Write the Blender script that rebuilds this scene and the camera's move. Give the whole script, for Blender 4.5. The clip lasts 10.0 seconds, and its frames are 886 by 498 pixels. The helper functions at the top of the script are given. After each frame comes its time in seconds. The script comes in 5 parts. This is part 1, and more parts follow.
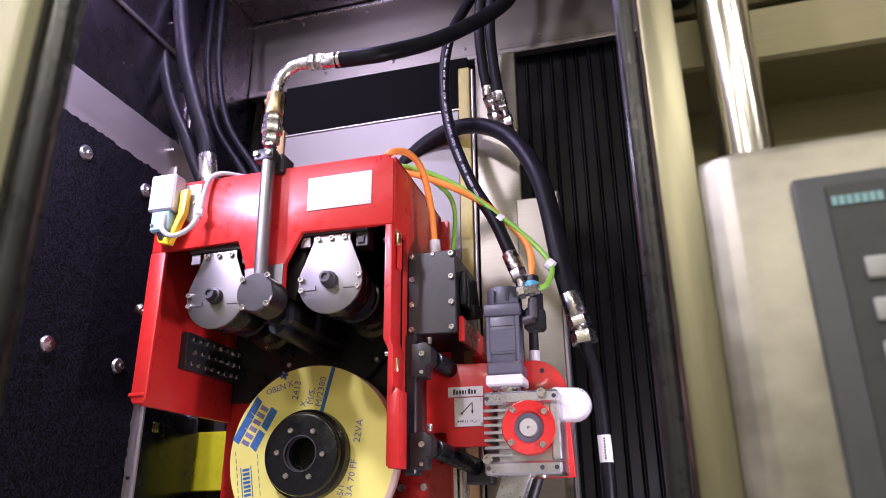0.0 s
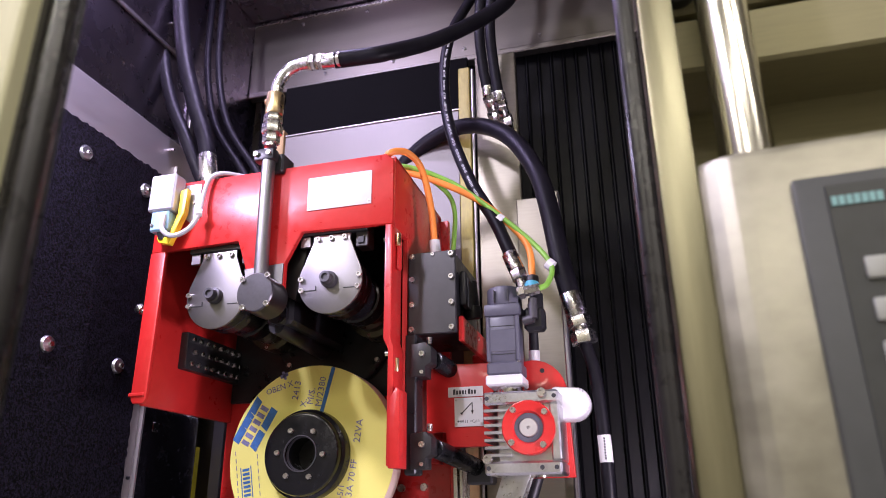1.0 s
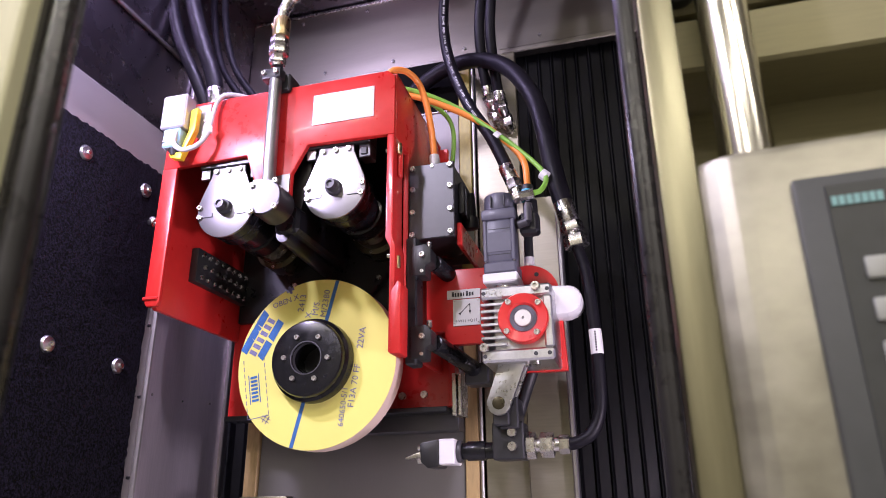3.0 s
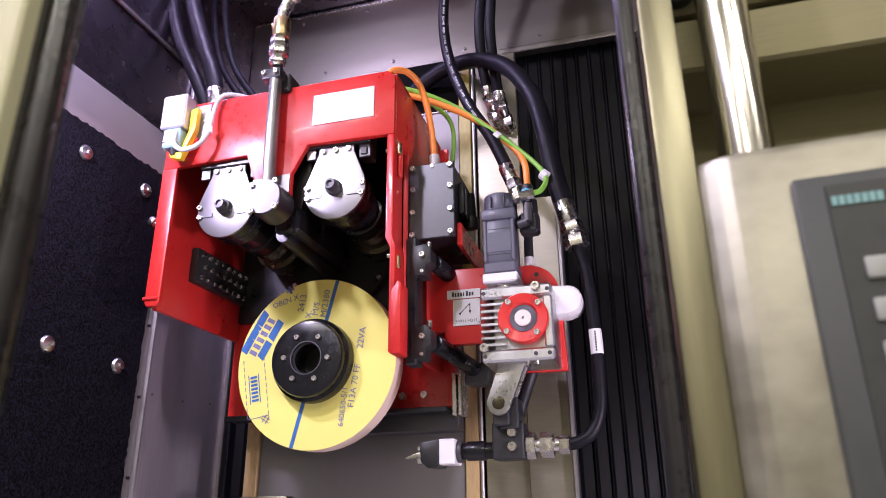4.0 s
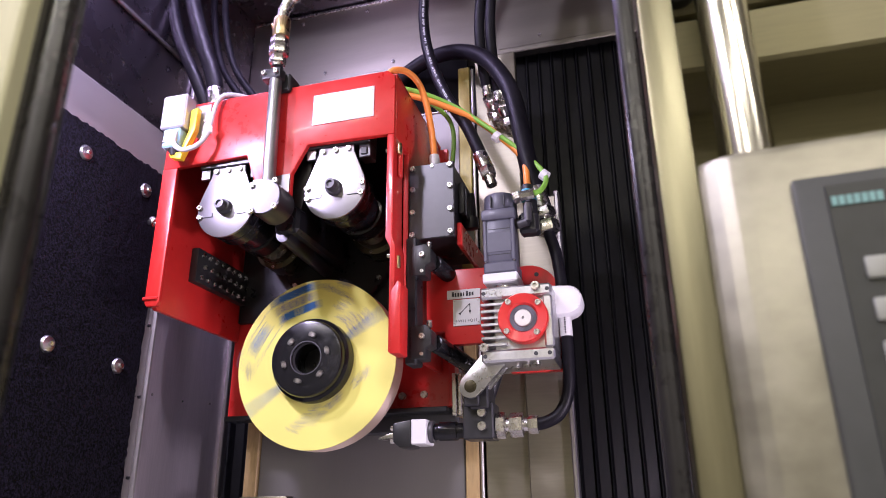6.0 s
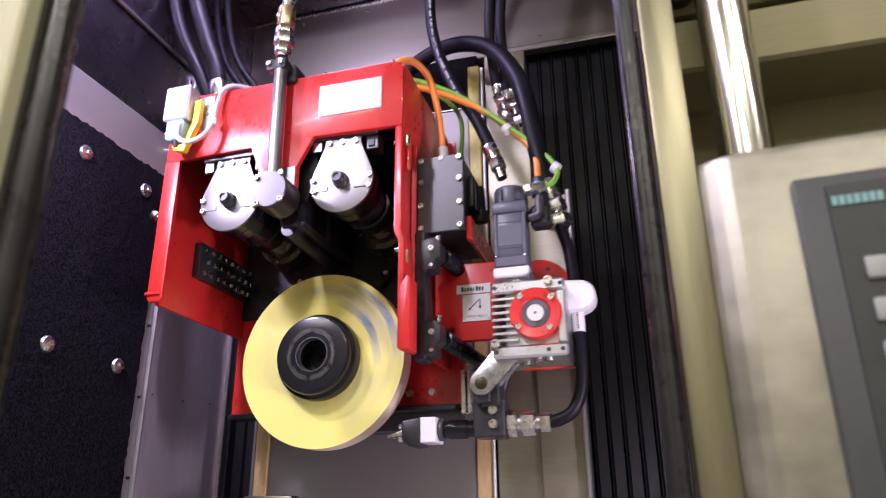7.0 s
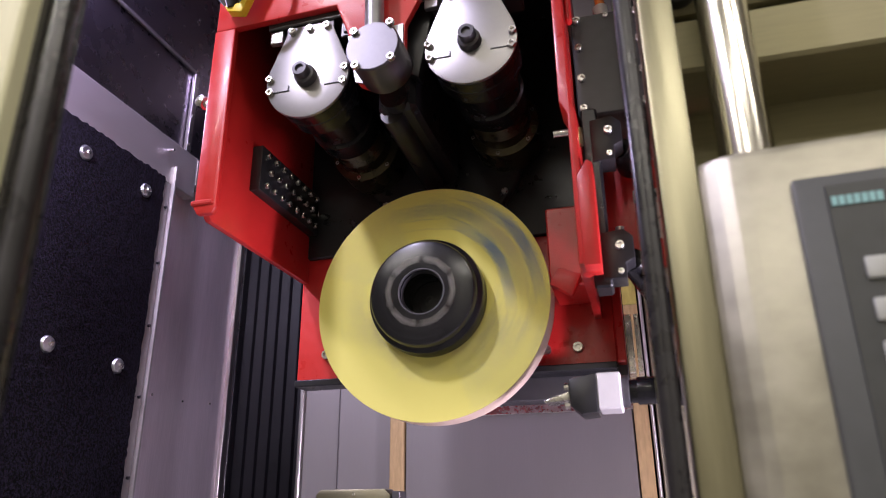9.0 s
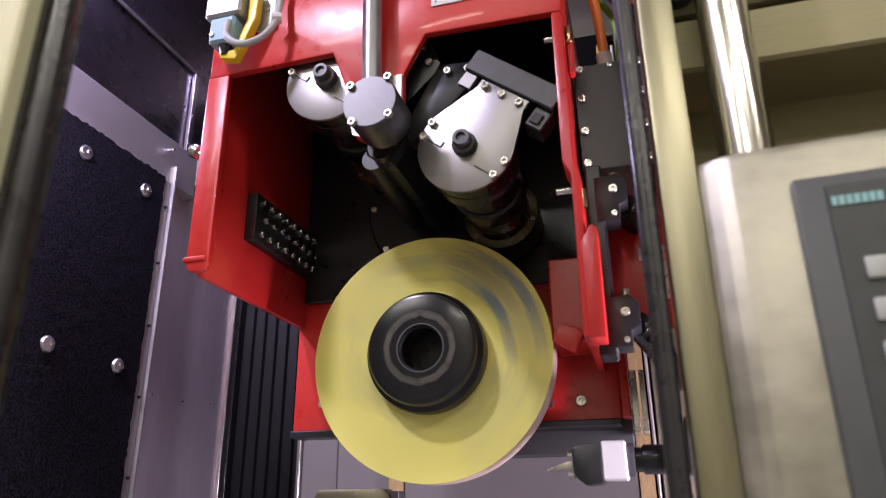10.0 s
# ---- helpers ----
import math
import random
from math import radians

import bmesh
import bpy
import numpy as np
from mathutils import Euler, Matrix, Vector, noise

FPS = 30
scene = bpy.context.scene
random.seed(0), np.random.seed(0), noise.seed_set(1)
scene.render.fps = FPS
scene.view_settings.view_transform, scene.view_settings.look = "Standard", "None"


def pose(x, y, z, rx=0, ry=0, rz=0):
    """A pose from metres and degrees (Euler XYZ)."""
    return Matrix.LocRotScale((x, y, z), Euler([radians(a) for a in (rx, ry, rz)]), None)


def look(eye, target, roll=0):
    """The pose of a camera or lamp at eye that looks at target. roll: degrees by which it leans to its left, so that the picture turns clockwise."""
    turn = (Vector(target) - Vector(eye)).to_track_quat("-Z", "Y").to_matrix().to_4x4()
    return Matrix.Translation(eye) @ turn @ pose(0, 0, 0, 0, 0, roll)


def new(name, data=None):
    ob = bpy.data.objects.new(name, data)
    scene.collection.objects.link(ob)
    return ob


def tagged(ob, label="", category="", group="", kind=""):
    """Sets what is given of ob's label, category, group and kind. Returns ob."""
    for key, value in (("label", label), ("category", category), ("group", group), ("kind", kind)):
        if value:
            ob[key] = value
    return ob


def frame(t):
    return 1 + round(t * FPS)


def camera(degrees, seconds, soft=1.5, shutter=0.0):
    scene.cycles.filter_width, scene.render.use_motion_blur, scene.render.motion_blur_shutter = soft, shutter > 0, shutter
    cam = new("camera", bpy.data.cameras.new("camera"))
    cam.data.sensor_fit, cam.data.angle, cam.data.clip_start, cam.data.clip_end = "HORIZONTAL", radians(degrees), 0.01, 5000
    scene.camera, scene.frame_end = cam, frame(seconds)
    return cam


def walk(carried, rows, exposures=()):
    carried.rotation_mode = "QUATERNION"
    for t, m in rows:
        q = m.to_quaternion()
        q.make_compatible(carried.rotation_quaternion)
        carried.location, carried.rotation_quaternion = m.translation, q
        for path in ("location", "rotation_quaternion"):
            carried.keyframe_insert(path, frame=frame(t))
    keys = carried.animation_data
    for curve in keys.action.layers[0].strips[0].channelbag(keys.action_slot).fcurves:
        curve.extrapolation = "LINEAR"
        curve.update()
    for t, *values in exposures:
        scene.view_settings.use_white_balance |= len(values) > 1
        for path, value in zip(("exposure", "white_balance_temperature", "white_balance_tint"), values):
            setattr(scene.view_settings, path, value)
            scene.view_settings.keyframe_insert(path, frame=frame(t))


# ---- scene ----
# A still camera looks up into a grinding machine; the grinding head rises, comes forward and lowers.
H = 1.40                       # height of the eye above the hall floor
cam = camera(64.38, 10.0, soft=0.95, shutter=0.6)
EYE = pose(0, 0, H, 110.41, 0, 15.57) @ pose(0, 0, 0, 0, 0, -0.55)
walk(cam, [(0.0, EYE), (10.0, EYE)], exposures=[(0.0, 0.07, 5870, 25), (10.0, 0.07, 5870, 25)])
cam.data.dof.use_dof, cam.data.dof.focus_distance, cam.data.dof.aperture_fstop = True, 1.45, 5.0

# ---- light ----
world = bpy.data.worlds.new("hall_air")
world.use_nodes = True
world.node_tree.nodes["Background"].inputs[0].default_value = (0.9, 0.85, 0.65, 1)
world.node_tree.nodes["Background"].inputs[1].default_value = 0.05
scene.world = world


def area(name, eye, target, sx, sy, watts, color):
    data = bpy.data.lights.new(name, "AREA")
    data.shape, data.size, data.size_y, data.energy, data.color = "RECTANGLE", sx, sy, watts, color
    ob = new(name, data)
    ob.matrix_world = look(eye, target)
    return ob


LAMP = (-1.05, 0.86, H + 0.876)
LAMP_AIM = (-0.76, 1.25, H + 0.58)
area("machine_spot", LAMP, LAMP_AIM, 0.06, 0.06, 6.5, (0.88, 0.78, 1.0))
FLOOD = (-1.1, -0.35, H + 1.80)
FLOOD_AIM = (-0.6, 1.25, H + 0.4)
area("work_light", FLOOD, FLOOD_AIM, 0.14, 0.14, 28, (0.96, 0.90, 1.0))
for hx_, hy_ in ((-2.6, -3.4), (1.4, -3.4), (-0.4, -5.0), (3.6, -2.2)):
    area("hall_light", (hx_, hy_, 4.7), (hx_, hy_, 0), 1.6, 0.5, 75, (1.0, 0.95, 0.69))
# guessed fill from the right, added to light the lower wheel and rim
SIDE_FILL = (0.50, 0.87, H + 0.0)
area("side_fill_light", SIDE_FILL, (-0.5, 1.15, H + 0.10), 0.05, 0.22, 10, (1.0, 0.87, 0.93))
# unseen violet fill, added to brighten the ledge, shutter and guard top
TOP_FILL = (-0.92, 1.20, H + 1.67)
area("top_fill_light", TOP_FILL, (-0.92, 1.30, H), 0.50, 0.05, 13, (0.80, 0.67, 1.0))

# ---- materials ----


def mat(name, color, rough=0.5, metal=0.0, var=0.12, scale=6.0, grain=60.0, bump=0.0, rvar=0.08, stretch=(1, 1, 1), coat=0.0, glow=0.0, bumpscale=None, trans=0.0, spread=0.26, to=None, spec=0.5):
    m = bpy.data.materials.new(name)
    m.use_nodes = True
    nt = m.node_tree
    b = nt.nodes["Principled BSDF"]
    tc = nt.nodes.new("ShaderNodeTexCoord")
    mp = nt.nodes.new("ShaderNodeMapping")
    mp.inputs["Scale"].default_value = stretch
    nt.links.new(tc.outputs["Object"], mp.inputs[0])
    n1, n2 = nt.nodes.new("ShaderNodeTexNoise"), nt.nodes.new("ShaderNodeTexNoise")
    n1.inputs["Scale"].default_value, n2.inputs["Scale"].default_value = scale, grain
    n1.inputs["Detail"].default_value = n2.inputs["Detail"].default_value = 5
    for n in (n1, n2):
        nt.links.new(mp.outputs[0], n.inputs["Vector"])
    mix = nt.nodes.new("ShaderNodeMath")
    mix.operation = "ADD"
    nt.links.new(n1.outputs["Fac"], mix.inputs[0])
    nt.links.new(n2.outputs["Fac"], mix.inputs[1])
    ramp = nt.nodes.new("ShaderNodeMapRange")
    ramp.inputs["From Min"].default_value, ramp.inputs["From Max"].default_value = 1 - spread, 1 + spread
    ramp.inputs["To Min"].default_value, ramp.inputs["To Max"].default_value = to or (1 - var, 1 + var)
    nt.links.new(mix.outputs[0], ramp.inputs["Value"])
    vm = nt.nodes.new("ShaderNodeVectorMath")
    vm.operation = "SCALE"
    vm.inputs[0].default_value = color[:3]
    nt.links.new(ramp.outputs[0], vm.inputs["Scale"])
    nt.links.new(vm.outputs[0], b.inputs["Base Color"])
    rr = nt.nodes.new("ShaderNodeMapRange")
    rr.inputs["From Min"].default_value, rr.inputs["From Max"].default_value = 1 - spread, 1 + spread
    rr.inputs["To Min"].default_value, rr.inputs["To Max"].default_value = max(rough - rvar, 0.02), min(rough + rvar, 1)
    nt.links.new(mix.outputs[0], rr.inputs["Value"])
    nt.links.new(rr.outputs[0], b.inputs["Roughness"])
    b.inputs["Metallic"].default_value = metal
    b.inputs["Specular IOR Level"].default_value = spec
    b.inputs["Coat Weight"].default_value = coat
    b.inputs["Transmission Weight"].default_value = trans
    if glow:
        b.inputs["Emission Color"].default_value = (*color[:3], 1)
        b.inputs["Emission Strength"].default_value = glow
    if bump:
        bp = nt.nodes.new("ShaderNodeBump")
        bp.inputs["Strength"].default_value, bp.inputs["Distance"].default_value = bump, 0.002
        src = n2
        if bumpscale:
            src = nt.nodes.new("ShaderNodeTexNoise")
            src.inputs["Scale"].default_value = bumpscale
            nt.links.new(mp.outputs[0], src.inputs["Vector"])
        nt.links.new(src.outputs["Fac"], bp.inputs["Height"])
        nt.links.new(bp.outputs[0], b.inputs["Normal"])
    return m


GREYBOX = mat("grey_aluminium_cover", (0.40, 0.39, 0.41), 0.45, 0.5, var=0.06)
# steel with shade and an olive reflection put into its colour
OLIVE = mat("shade_tinted_steel", (0.22, 0.205, 0.145), 0.38, 1.0, var=0.03, scale=3, grain=40, stretch=(0.5, 6, 6), rvar=0.03)
# olive hall light on the frame steel is put into this colour
FRAMEOLIVE = mat("olive_lit_tint_steel", (0.26, 0.235, 0.13), 0.46, 0.35, var=0.10, scale=2.5, grain=40, stretch=(0.5, 6, 6), rvar=0.05)
PIPESTEEL = mat("grey_steel_pipe", (0.24, 0.235, 0.24), 0.40, 0.9, var=0.06, scale=20)
SIDESTEEL = mat("bright_side_sheet", (0.30, 0.28, 0.215), 0.42, 1.0, rvar=0.04, var=0.08, scale=3, grain=30, stretch=(0.6, 12, 6), bump=0.01)
DOORSTEEL = mat("door_edge_paint", (0.84, 0.81, 0.56), 0.42, 0.0, var=0.05, stretch=(8, 8, 0.5))
COLSHEET = mat("grey_column_sheet", (0.175, 0.165, 0.158), 0.46, 0.35, var=0.03, scale=2, grain=40, stretch=(10, 10, 0.5), rvar=0.03)
SATIN = mat("satin_steel_strip", (0.62, 0.60, 0.58), 0.50, 1.0, var=0.02, rvar=0.03, scale=3, grain=30, stretch=(10, 0.5, 10))
RED = mat("red_paint", (0.55, 0.022, 0.018), 0.34, var=0.06, bump=0.13, bumpscale=420, coat=0.15)
STEEL = mat("brushed_steel", (0.38, 0.365, 0.36), 0.38, 1.0, rvar=0.025, var=0.03, scale=3, grain=30, stretch=(12, 12, 0.5), bump=0.01)
STEEL_H = mat("brushed_steel_sheet", (0.29, 0.27, 0.225), 0.38, 1.0, rvar=0.03, var=0.04, scale=3, grain=30, stretch=(0.5, 12, 12), bump=0.01)
# steel of the weakly lit upper sheets, their shade put into the colour
SHADESTEEL = mat("shade_coloured_steel", (0.23, 0.205, 0.24), 0.28, 1.0, var=0.02, scale=2, grain=25, stretch=(1, 1, 1), rvar=0.015)
PLATE = mat("ground_steel_plate", (0.30, 0.29, 0.30), 0.40, 1.0, rvar=0.02, var=0.025, scale=10, grain=160)
ZINC = mat("zinc_plated_steel", (0.60, 0.58, 0.55), 0.26, 1.0, var=0.05, scale=20, grain=120)
CAST = mat("cast_aluminium", (0.56, 0.56, 0.57), 0.34, 1.0, var=0.08, scale=20, grain=200, bump=0.1)
GUNMETAL = mat("dark_tube_metal", (0.088, 0.086, 0.094), 0.48, 0.6, var=0.08)
CAPSTEEL = mat("dark_ground_steel", (0.115, 0.112, 0.12), 0.40, 1.0, var=0.06, scale=20, grain=160, rvar=0.03)
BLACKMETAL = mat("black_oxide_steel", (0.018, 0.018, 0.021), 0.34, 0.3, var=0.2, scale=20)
GLOSSBLACK = mat("gloss_black_steel", (0.010, 0.010, 0.012), 0.22, 0.1, spec=0.4, var=0.2, scale=20)
BLACKPLASTIC = mat("black_plastic", (0.016, 0.016, 0.018), 0.42, var=0.15)
GREYMOTOR = mat("slate_grey_motor_paint", (0.085, 0.085, 0.112), 0.42, var=0.08, bump=0.06)
RUBBER = mat("black_rubber_hose", (0.0075, 0.0068, 0.0095), 0.45, spec=0.14, var=0.2, scale=15, bump=0.05)
SEAL = mat("black_rubber_seal", (0.026, 0.024, 0.030), 0.30, var=0.2, scale=12)
BELLOW = mat("black_bellows_fabric", (0.0042, 0.0042, 0.0050), 0.45, spec=0.15, var=0.2, scale=4)
FOAM = mat("black_flocked_mat", (0.0030, 0.0025, 0.0044), 0.9, scale=150, grain=260, bump=1.0, spread=0.11, to=(0.01, 3.4), spec=0.12)
BLINDCLOTH = mat("black_blind_cloth", (0.003, 0.003, 0.0032), 0.9, spec=0.06, var=0.2, scale=4)
BRASS = mat("tan_wear_strip", (0.36, 0.25, 0.11), 0.45, var=0.25, scale=8, grain=140, stretch=(1, 1, 0.2))
OLIVESTRIP = mat("olive_yellow_strip", (0.36, 0.31, 0.07), 0.42, var=0.22, scale=8, grain=120, stretch=(1, 1, 0.3))
BRASSFIT = mat("brass", (0.62, 0.48, 0.26), 0.3, 1.0)
WHEEL = mat("yellow_abrasive", (0.76, 0.71, 0.18), 0.85, var=0.07, scale=5, grain=500, bump=0.25)
WHEELRIM = mat("pale_abrasive_edge", (0.85, 0.66, 0.54), 0.9, var=0.08, scale=8, grain=400, bump=0.4)
INK = mat("blue_ink", (0.035, 0.13, 0.36), 0.8, var=0.25, scale=60, grain=500)
INKDARK = mat("dark_violet_ink", (0.17, 0.17, 0.30), 0.8, var=0.3, scale=80, grain=500)
BLACKINK = mat("black_print", (0.03, 0.03, 0.035), 0.6)
ORANGE = mat("orange_cable_jacket", (0.90, 0.29, 0.05), 0.42, var=0.06)
GREEN = mat("green_cable_jacket", (0.22, 0.48, 0.06), 0.42, var=0.06)
GREYCABLE = mat("grey_cable_jacket", (0.42, 0.42, 0.43), 0.5, var=0.06)
WHITEPL = mat("white_plastic", (0.70, 0.69, 0.70), 0.38, var=0.03)
LABELW = mat("white_label", (0.66, 0.65, 0.65), 0.5, var=0.04)
YELLOW = mat("yellow_plastic", (0.80, 0.58, 0.02), 0.4, var=0.06)
YELLOWARM = mat("yellow_green_paint", (0.62, 0.60, 0.01), 0.4, var=0.08)
BLUEPL = mat("pale_blue_plastic", (0.25, 0.42, 0.55), 0.45, var=0.05)
CYANPL = mat("cyan_plastic", (0.10, 0.45, 0.60), 0.4)
PANELGREY = mat("dark_grey_panel_plastic", (0.080, 0.084, 0.084), 0.45, var=0.08, scale=3)
PANELDARK = mat("panel_overlay", (0.058, 0.061, 0.061), 0.40, var=0.08)
KEY = mat("pale_key", (0.45, 0.46, 0.44), 0.5)
TEAL = mat("teal_print", (0.30, 0.55, 0.56), 0.5)
CHROME = mat("polished_chrome", (0.64, 0.62, 0.57), 0.20, 1.0, var=0.04, scale=6, grain=40, stretch=(1, 1, 0.1), rvar=0.03)
POSTSTEEL = mat("door_post_steel", (0.32, 0.30, 0.205), 0.36, 1.0, var=0.06, scale=3, grain=40, stretch=(10, 10, 0.5), rvar=0.06)
BRUSHED = mat("champagne_brushed_steel", (0.41, 0.39, 0.32), 0.44, 0.75, var=0.16, scale=7, grain=30, stretch=(1, 1, 1.6), rvar=0.08)
CONCRETE = mat("grey_floor", (0.30, 0.29, 0.27), 0.6, var=0.15, scale=1, grain=20)
PAINTW = mat("pale_hall_wall", (0.55, 0.53, 0.46), 0.8, var=0.06, scale=1, grain=10)
MACHGREY = mat("machine_grey_paint", (0.50, 0.49, 0.46), 0.45, var=0.05, scale=2)

# ---- builders ----


def box(bm, x0, x1, y0, y1, z0, z1, bev=0.0, seg=1):
    r = bmesh.ops.create_cube(bm, size=1)
    vs = r["verts"]
    for v in vs:
        v.co = ((x0 + x1) / 2 + v.co.x * (x1 - x0), (y0 + y1) / 2 + v.co.y * (y1 - y0), (z0 + z1) / 2 + v.co.z * (z1 - z0))
    if bev:
        es = list({e for v in vs for e in v.link_edges})
        bmesh.ops.bevel(bm, geom=es, offset=bev, segments=seg, affect="EDGES", profile=0.5)
    return bm


def rod(bm, p0, p1, r, r2=None, seg=24, bev=0.0):
    p0, p1 = Vector(p0), Vector(p1)
    d = p1 - p0
    m = Matrix.Translation((p0 + p1) / 2) @ d.to_track_quat("Z", "Y").to_matrix().to_4x4()
    res = bmesh.ops.create_cone(bm, cap_ends=True, segments=seg, radius1=r, radius2=r if r2 is None else r2, depth=d.length, matrix=m)
    if bev:
        es = [e for v in res["verts"] for e in v.link_edges]
        caps = [f for v in res["verts"] for f in v.link_faces if len(f.verts) > 4]
        es = list({e for f in caps for e in f.edges})
        bmesh.ops.bevel(bm, geom=es, offset=bev, segments=2, affect="EDGES", profile=0.5)
    return bm


def lathe(bm, profile, center=(0, 0, 0), axis="y", seg=64):
    """profile: (radius, along) pairs, turned about the axis."""
    rings = []
    for r, a in profile:
        ring = []
        for i in range(seg):
            t = 2 * math.pi * i / seg
            c, s = r * math.cos(t), r * math.sin(t)
            co = {"y": (c, a, s), "z": (c, s, a), "x": (a, c, s)}[axis]
            ring.append(bm.verts.new(Vector(co) + Vector(center)))
        rings.append(ring)
    for A, B in zip(rings, rings[1:]):
        for i in range(seg):
            j = (i + 1) % seg
            bm.faces.new((A[i], A[j], B[j], B[i]))
    bmesh.ops.recalc_face_normals(bm, faces=bm.faces)
    return bm


def prism(bm, pts, y0, y1, bev=0.0, plane="xz"):
    """A plate with the outline pts, from y0 to y1 along the axis normal to the plane."""
    def co(p, y):
        return {"xz": (p[0], y, p[1]), "yz": (y, p[0], p[1]), "xy": (p[0], p[1], y)}[plane]
    a = [bm.verts.new(co(p, y0)) for p in pts]
    b = [bm.verts.new(co(p, y1)) for p in pts]
    n = len(pts)
    fs = [bm.faces.new(a), bm.faces.new(b[::-1])]
    for i in range(n):
        fs.append(bm.faces.new((a[i], b[i], b[(i + 1) % n], a[(i + 1) % n])))
    bmesh.ops.recalc_face_normals(bm, faces=fs)
    if bev:
        bmesh.ops.bevel(bm, geom=list({e for f in fs for e in f.edges}), offset=bev, segments=2, affect="EDGES", profile=0.5)
    return bm


def smooth_path(pts, n=10):
    P = [Vector(p) for p in pts]
    P = [2 * P[0] - P[1]] + P + [2 * P[-1] - P[-2]]
    out = []
    for i in range(1, len(P) - 2):
        for k in range(n):
            t = k / n
            a, b, c, d = P[i - 1], P[i], P[i + 1], P[i + 2]
            out.append(0.5 * ((2 * b) + (c - a) * t + (2 * a - 5 * b + 4 * c - d) * t * t + (3 * b - a - 3 * c + d) * t ** 3))
    out.append(P[-2])
    return out


def tube(bm, pts, r, seg=16, n=10):
    path = smooth_path(pts, n)
    up = Vector((0.31, 0.52, 0.79))
    rings = []
    for i, p in enumerate(path):
        d = (path[min(i + 1, len(path) - 1)] - path[max(i - 1, 0)]).normalized()
        s = (up - d * up.dot(d)).normalized()
        up = s
        w = d.cross(s)
        rings.append([bm.verts.new(p + r * (math.cos(2 * math.pi * k / seg) * s + math.sin(2 * math.pi * k / seg) * w)) for k in range(seg)])
    for A, B in zip(rings, rings[1:]):
        for k in range(seg):
            bm.faces.new((A[k], A[(k + 1) % seg], B[(k + 1) % seg], B[k]))
    bm.faces.new(rings[0][::-1])
    bm.faces.new(rings[-1])
    bmesh.ops.recalc_face_normals(bm, faces=bm.faces)
    return bm


def hexnut(bm, p0, p1, r):
    return rod(bm, p0, p1, r, seg=6, bev=r * 0.06)


def finish(bm, name, material, smooth=True):
    me = bpy.data.meshes.new(name)
    bm.normal_update()
    if smooth:
        for f in bm.faces:
            f.smooth = True
        for e in bm.edges:
            if len(e.link_faces) != 2 or e.calc_face_angle(0) > radians(32):
                e.smooth = False
    bm.to_mesh(me)
    bm.free()
    me.materials.append(material)
    return me


def B():
    return bmesh.new()


def thing(name, label, category, group="", kind="", base=(0, 0, 0)):
    ob = new(name)
    ob.empty_display_size = 0.05
    ob.matrix_world = pose(*base)
    return tagged(ob, label, category, group, kind)


def solid(name, bm, material, label, category, group="", kind=""):
    return tagged(new(name, finish(bm, name, material)), label, category, group, kind)


def part(name, bm, material, parent, label=""):
    ob = new(name, finish(bm, name, material) if isinstance(bm, bmesh.types.BMesh) else bm)
    ob.parent = parent
    return tagged(ob, label)


def screw_mesh(r=0.006, h=0.006):
    """A socket-head screw whose head points to -y."""
    bm = B()
    lathe(bm, [(0.0002, -h + r * 0.5), (r * 0.45, -h + r * 0.5), (r * 0.5, -h), (r * 0.9, -h), (r, -h + r * 0.15), (r, 0)], seg=12)
    return finish(bm, "screw", ZINC)


SCREW = screw_mesh()
SCREW_BIG = screw_mesh(0.009, 0.009)
SCREW_SMALL = screw_mesh(0.004, 0.003)


def screw(parent, x, y, z, mesh=None, rz=0, rx=0):
    ob = new("screw", mesh or SCREW)
    ob.parent = parent
    ob.matrix_local = pose(x, y, z, rx, 0, rz)
    return ob


def lettering(name, body, size, m, parent, material, depth=0.0004):
    cu = bpy.data.curves.new(name, "FONT")
    cu.body, cu.size, cu.extrude, cu.align_x, cu.align_y = body, size, depth, "CENTER", "CENTER"
    cu.resolution_u = 2
    tmp = new(name, cu)
    me = bpy.data.meshes.new_from_object(tmp.evaluated_get(bpy.context.evaluated_depsgraph_get()))
    bpy.data.objects.remove(tmp)
    me.materials.clear()
    me.materials.append(material)
    ob = new(name, me)
    ob.parent = parent
    ob.matrix_local = m
    return ob

# ---- the machine's shell and the hall ----
WX, YB = -1.20, 1.96            # the side wall's face; the plane of the bellows


def build_hall():
    bm = B(); box(bm, -6, 6, -6, 4, -0.1, 0.0)
    solid("floor", bm, CONCRETE, "grey sealed concrete floor of the machine hall", "floor", kind="structure")
    for n, a in (("wall_south", (-6, 6, -6.2, -6, 0, 5)), ("wall_west", (-6.2, -6, -6, 4, 0, 5)), ("wall_east", (6, 6.2, -6, 4, 0, 5)), ("wall_north", (-6, 6, 4, 4.2, 0, 5))):
        bm = B(); box(bm, *a)
        solid(n, bm, PAINTW, "plain pale painted hall wall", "wall", kind="structure")
    bm = B(); box(bm, -6.2, 6.2, -6.2, 4.2, 5, 5.15)
    solid("ceiling", bm, PAINTW, "plain pale hall ceiling", "ceiling", kind="structure")


